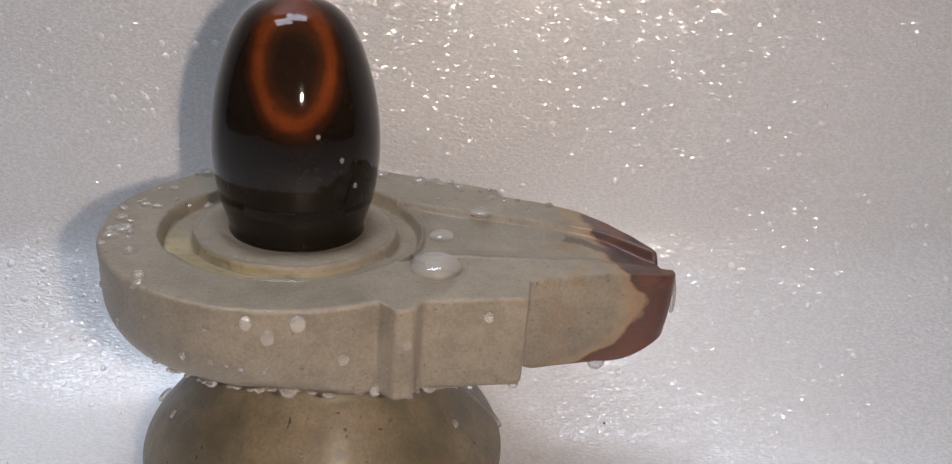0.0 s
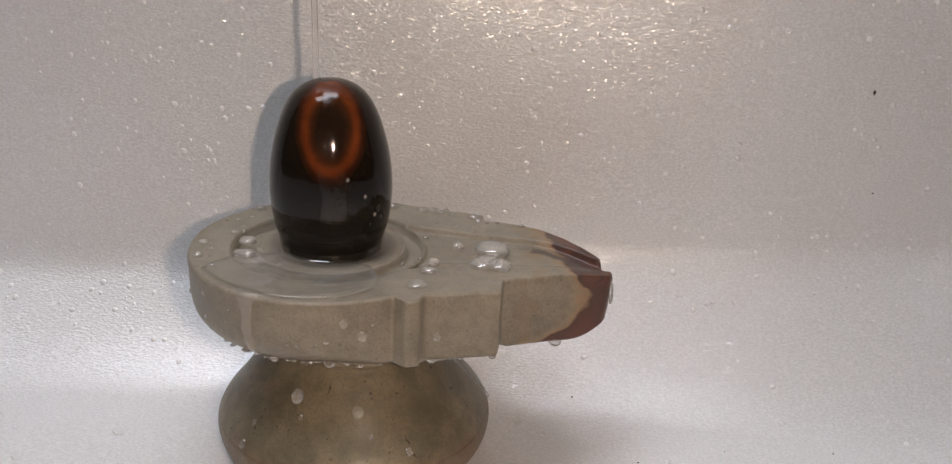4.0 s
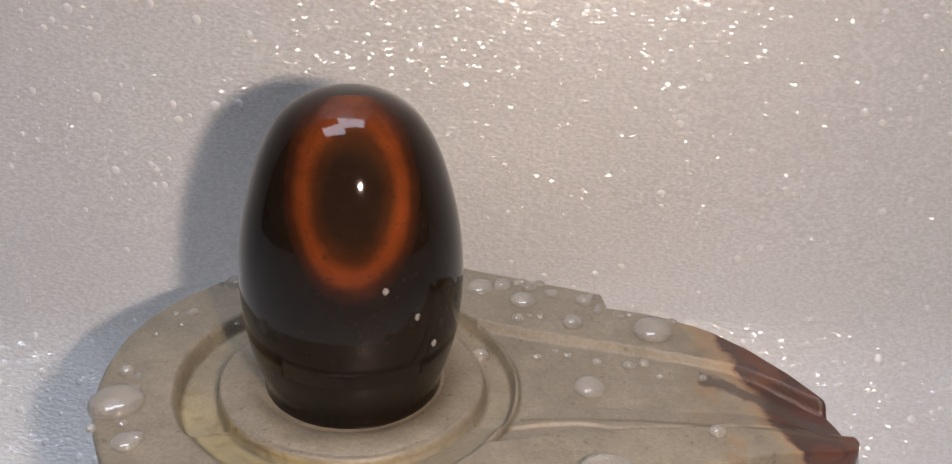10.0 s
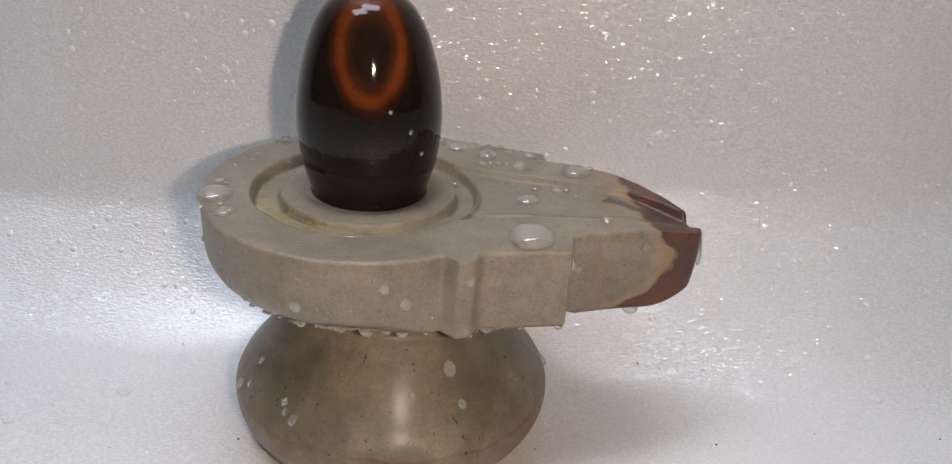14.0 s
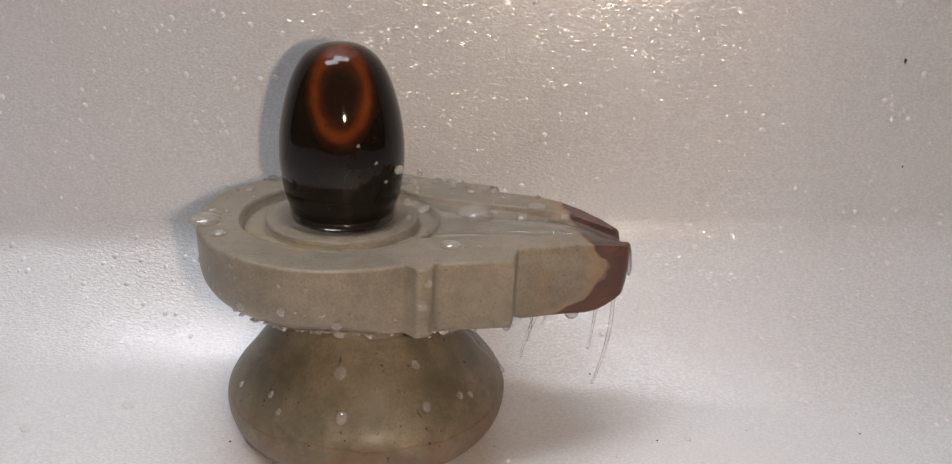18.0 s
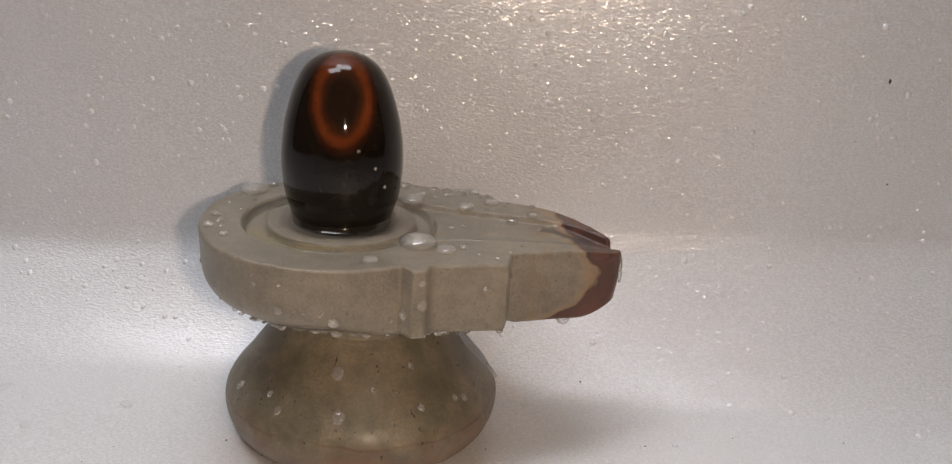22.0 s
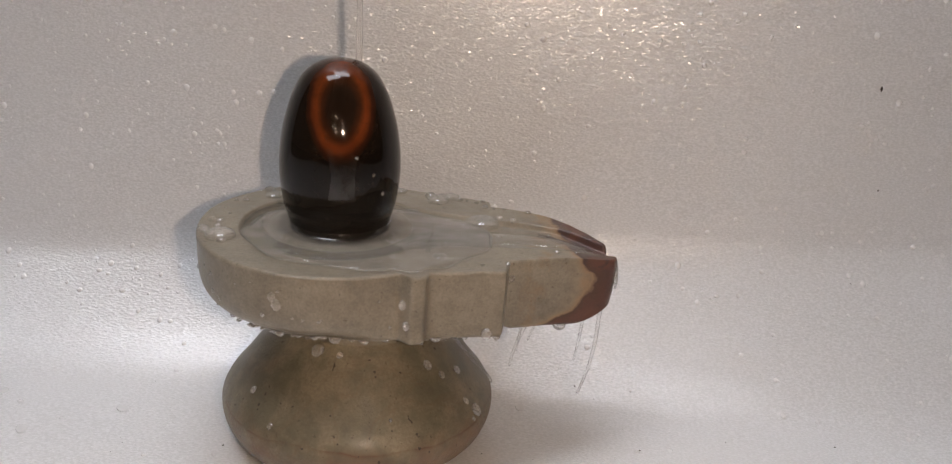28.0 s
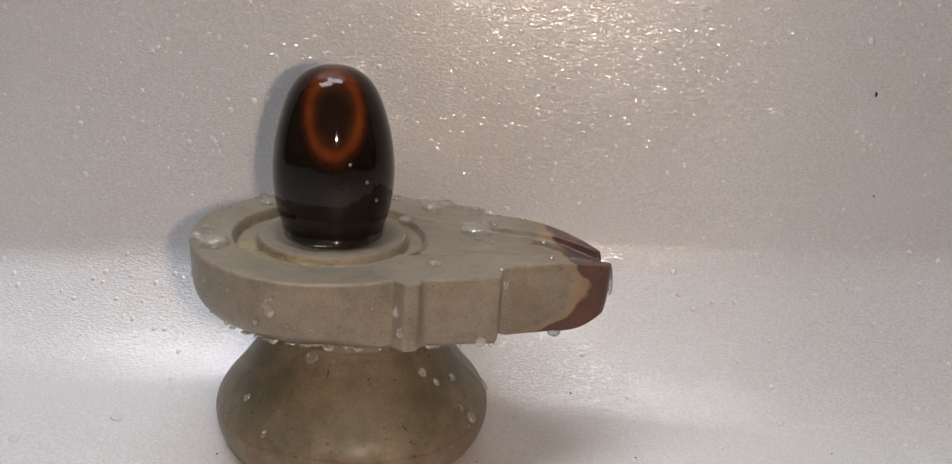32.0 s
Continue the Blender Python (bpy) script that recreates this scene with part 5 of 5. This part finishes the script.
    MOVES.append((stream, [(0, pour(-0.004, 0.002, away)), (0.2, pour(-0.004, 0.002, away)), (0.35, pour(-0.003, 0.002, 0.1005)), (0.8, pour(0.003, 0.004, 0.0990)), (1.0, pour(0.0075, 0.006, 0.0960)), (1.15, pour(0.0075, 0.006, away)),
                           (2.1, pour(0.001, 0.003, away)), (2.2, pour(0.001, 0.003, 0.1005)), (2.5, pour(-0.013, 0.0, 0.080)), (2.8, pour(0.008, 0.006, 0.096)), (2.9, pour(0.0165, 0.010, 0.0575)), (3.1, pour(0.0165, 0.010, 0.0575)),
                           (3.25, pour(0.004, 0.004, 0.0995)), (3.5, pour(-0.004, 0.004, 0.0995)), (5.0, pour(-0.004, 0.004, 0.0995)), (5.3, pour(-0.006, 0.004, away)), (15.9, pour(0.004, 0.004, away)), (16.2, pour(0.004, 0.004, 0.0995)),
                           (17.0, pour(0.006, 0.004, 0.0985)), (17.2, pour(0.006, 0.004, away)), (18.25, pour(0.010, 0.006, away)), (18.4, pour(0.004, 0.002, 0.1)), (18.6, pour(0.016, 0.006, 0.07)), (18.8, pour(0.006, 0.003, 0.099)), (18.95, pour(0.012, 0.005, away)),
                           (20.4, pour(-0.003, 0.003, away)), (20.6, pour(-0.003, 0.003, 0.1008)), (21.4, pour(-0.0035, 0.003, 0.1008)), (21.55, pour(-0.003, 0.003, away)), (23.3, pour(0, 0.003, away)), (23.5, pour(0, 0.003, 0.1008)),
                           (24.3, pour(0.0015, 0.003, 0.1008)), (24.45, pour(0.010, 0.006, 0.09)), (24.6, pour(0.010, 0.006, away)), (26.0, pour(0.002, 0.003, away)), (26.2, pour(0.002, 0.003, 0.1008)), (27.0, pour(0.002, 0.003, 0.1008)), (27.2, pour(0.002, 0.003, away)),
                           (27.6, pour(0.004, 0.003, away)), (27.75, pour(0.004, 0.003, 0.1006)), (28.25, pour(0.004, 0.003, 0.1006)), (28.4, pour(0.004, 0.003, away)), (32, pour(0.004, 0.003, away))]))
    # beads thrown up where the stream strikes; else they lie behind the black stone
    for k in range(11):
        r = random.uniform(0.0004, 0.0011)
        ob = new("water_drop", DROP_BALL)
        ob.scale = (r, r, r * random.uniform(1.0, 1.5))
        tagged(ob, "clear water bead splashing off the stone", "water drop", "splashing drops")
        x0, y0 = random.uniform(-0.010, 0.009), random.uniform(0.0265, 0.0315)
        rest = pose(x0, y0, TOP + r * 0.7)
        land = pose(random.uniform(0.022, 0.05), random.uniform(-0.012, 0.012), TOP - 0.001)
        fly = pose(random.uniform(0.013, 0.022), random.uniform(-0.010, 0.006), random.uniform(0.061, 0.074), 0, random.uniform(0, 60), 0)
        late = pose(0.004 + 0.004 * (k % 3), -0.017 + 0.002 * (k % 4), 0.080 + 0.003 * k, 0, 50, 0) if k < 3 else rest
        low = pose(random.uniform(0.02, 0.06), random.uniform(-0.05, -0.035), random.uniform(0.02, 0.035)) if k in (3, 4, 5) else rest
        MOVES.append((ob, [(0, rest), (2.7, rest), (2.95, fly), (3.2, land), (3.5, rest), (17.6, rest), (17.95, fly), (18.05, fly), (18.4, land), (18.8, rest), (23.9, rest), (24.05, low), (24.3, rest),
                           (24.8, rest), (24.98, late), (25.03, late), (25.3, rest), (28.1, rest), (28.35, fly), (28.6, land), (29.2, rest), (32, rest)]))
    # film that runs down the black stone's face
    bm = bmesh.new()
    rows = []
    for z in np.linspace(0.0700, 0.0995, 60):
        row = []
        for q in np.linspace(-1, 1, 34):
            edge = 1 - 0.9 * abs(q) ** 3
            wid = radians(11 + 9 * noise.noise(Vector((z * 90, 2, 0))))
            a = radians(-82 + 6 * noise.noise(Vector((z * 60, 7, 0)))) + q * wid
            r = STONE_R(z) + 0.00034 * edge + 0.00026 * edge * noise.noise(Vector((q * 6, z * 150, 4))) + 0.00016 * edge * noise.noise(Vector((q * 14, z * 380, 9)))
            row.append((0.0003 + r * math.cos(a), r * math.sin(a), z))
        rows.append(row)
    film = thing("stone_film", "film of water running down the black stone", "water", bm=skin(bm, rows, False, False, False), mat=FILM_WATER)
    on, off = pose(0, 0, 0), pose(0, 0.002, -0.0005)
    MOVES.append((film, [(0, off), (0.4, off), (0.55, on), (1.15, on), (1.35, off), (2.2, off), (2.3, on), (2.45, off), (3.15, off), (3.25, on), (5.2, on), (5.4, off), (16.0, off), (16.2, on), (17.2, on), (17.4, off), (18.3, off),
                         (18.4, on), (18.7, on), (18.9, off), (20.6, off), (20.75, on), (21.5, on), (21.7, off), (22.8, off), (22.95, on), (24.3, on), (24.45, off), (26.2, off), (26.4, on), (27.1, on), (27.2, off), (27.7, off), (27.85, on), (28.4, on), (28.6, off), (32, off)]))


def build_spatter():
    """Splashed droplets and specks that lie on the foam sheet."""
    foam = bpy.data.objects["backdrop"]
    bpy.context.view_layer.update()
    rnd = random.Random(4)
    centres = [(rnd.uniform(-0.13, 0.21), rnd.uniform(0.0, 0.16), rnd.uniform(0.004, 0.02)) for _ in range(60)]

    def scatter(count, sizes, mat, name, label, category, floor_share, tall):
        bm = bmesh.new()
        for _ in range(count):
            if rnd.random() < floor_share:
                o, d = Vector((rnd.uniform(-0.14, 0.20), rnd.uniform(-0.07, 0.03), 0.1)), Vector((0, 0, -1))
            else:
                cx, cz, sp = rnd.choice(centres)
                if rnd.random() < 0.45:
                    x, z = rnd.uniform(-0.16, 0.23), rnd.uniform(0.0, 0.17)
                else:
                    x, z = rnd.gauss(cx, sp), abs(rnd.gauss(cz, sp))
                o, d = Vector((x, -0.1, z + 0.08)), Vector((0, 0.153, -0.08)).normalized()
            hit, p, nrm, _ = foam.ray_cast(o, d)
            if not hit:
                continue
            r = sizes[0] + (sizes[1] - sizes[0]) * rnd.random() ** 2.6
            m = Matrix.Translation(p) @ nrm.to_track_quat("Z", "Y").to_matrix().to_4x4() @ Matrix.Diagonal((r, r * rnd.uniform(0.8, 1.25), r * tall, 1))
            rows = []
            for q in (0.0, 0.6, 1.1):
                rows.append([m @ Vector((math.cos(q) * math.cos(i * math.pi / 5), math.cos(q) * math.sin(i * math.pi / 5), math.sin(q))) for i in range(10)])
            skin(bm, rows, True, False, True)
        return thing(name, label, category, bm=bm, mat=mat, kind="stuff")
    scatter(1800, (0.0002, 0.0010), SPATTER_WATER, "splash_droplets", "fine splashed water droplets on the white foam", "water drops", 0.16, 0.5)
    scatter(40, (0.0001, 0.00030), DIRT, "dirt_specks", "few dark dirt specks on the wet foam", "dirt", 0.75, 0.4)
    for x, y, rx, ry, seed in ((-0.098, 0.004, 0.0026, 0.0018, 1.0), (-0.0605, -0.001, 0.0020, 0.0014, 2.0), (-0.083, -0.014, 0.0022, 0.0014, 3.0), (-0.112, -0.012, 0.0024, 0.0015, 4.0), (0.052, 0.012, 0.0018, 0.0012, 6.0)):
        ob = puddle("floor_splash", "small splash of water lying on the foam", 0, 0, rx, ry, seed, 0.0004, False)
        hit, p, nrm, _ = foam.ray_cast(Vector((x, y, 0.1)), Vector((0, 0, -1)))
        ob.matrix_basis = Matrix.Translation(p - Vector((0, 0, 0.0001))) @ nrm.to_track_quat("Z", "Y").to_matrix().to_4x4()
        tagged(ob, group="splashes on the foam")
    fleck = thing("foam_fleck", "tiny dark nick in the foam sheet", "mark", bm=skin(bmesh.new(), [[(0.0007 * math.cos(i * math.pi / 6) * (1 + 0.4 * math.sin(2.3 * i)), 0.00035 * math.sin(i * math.pi / 6), z) for i in range(12)] for z in (0.0, 0.0003)]), mat=DIRT)
    hit, p, nrm, _ = foam.ray_cast(Vector((0.1545, -0.1, 0.094)), Vector((0, 1, 0)))
    fleck.matrix_basis = Matrix.Translation(p) @ nrm.to_track_quat("Z", "X").to_matrix().to_4x4()


def build_torch():
    torch = thing("phone_torch", "small warm-white phone torch beside the lens", "torch")
    bm = bmesh.new()
    bmesh.ops.create_cone(bm, cap_ends=True, segments=32, radius1=0.0036, radius2=0.0036, depth=0.0006)
    part("led", bm, TORCH_GLOW, torch, "glowing warm-white light")
    bm = bmesh.new()
    skin(bm, [[(r * math.cos(i * math.pi / 16), r * math.sin(i * math.pi / 16), z) for i in range(32)] for r, z in ((0.0038, -0.0004), (0.0046, -0.0004), (0.0046, 0.003), (0.0005, 0.003))], True, False, True)
    part("housing", bm, DARK_PLASTIC, torch)
    return torch


build_setting()
build_lamp()
build_basin()
build_black_stone()
build_beads()
build_still_beads()
build_running_water()
build_spatter()
TORCH = build_torch()


def motions():
    for ob, rows in MOVES:
        walk(ob, rows)
    walk(TORCH, [(t, m @ pose(0.025, -0.003, 0.004, 0, 16, 0)) for t, m in EYES])


motions()
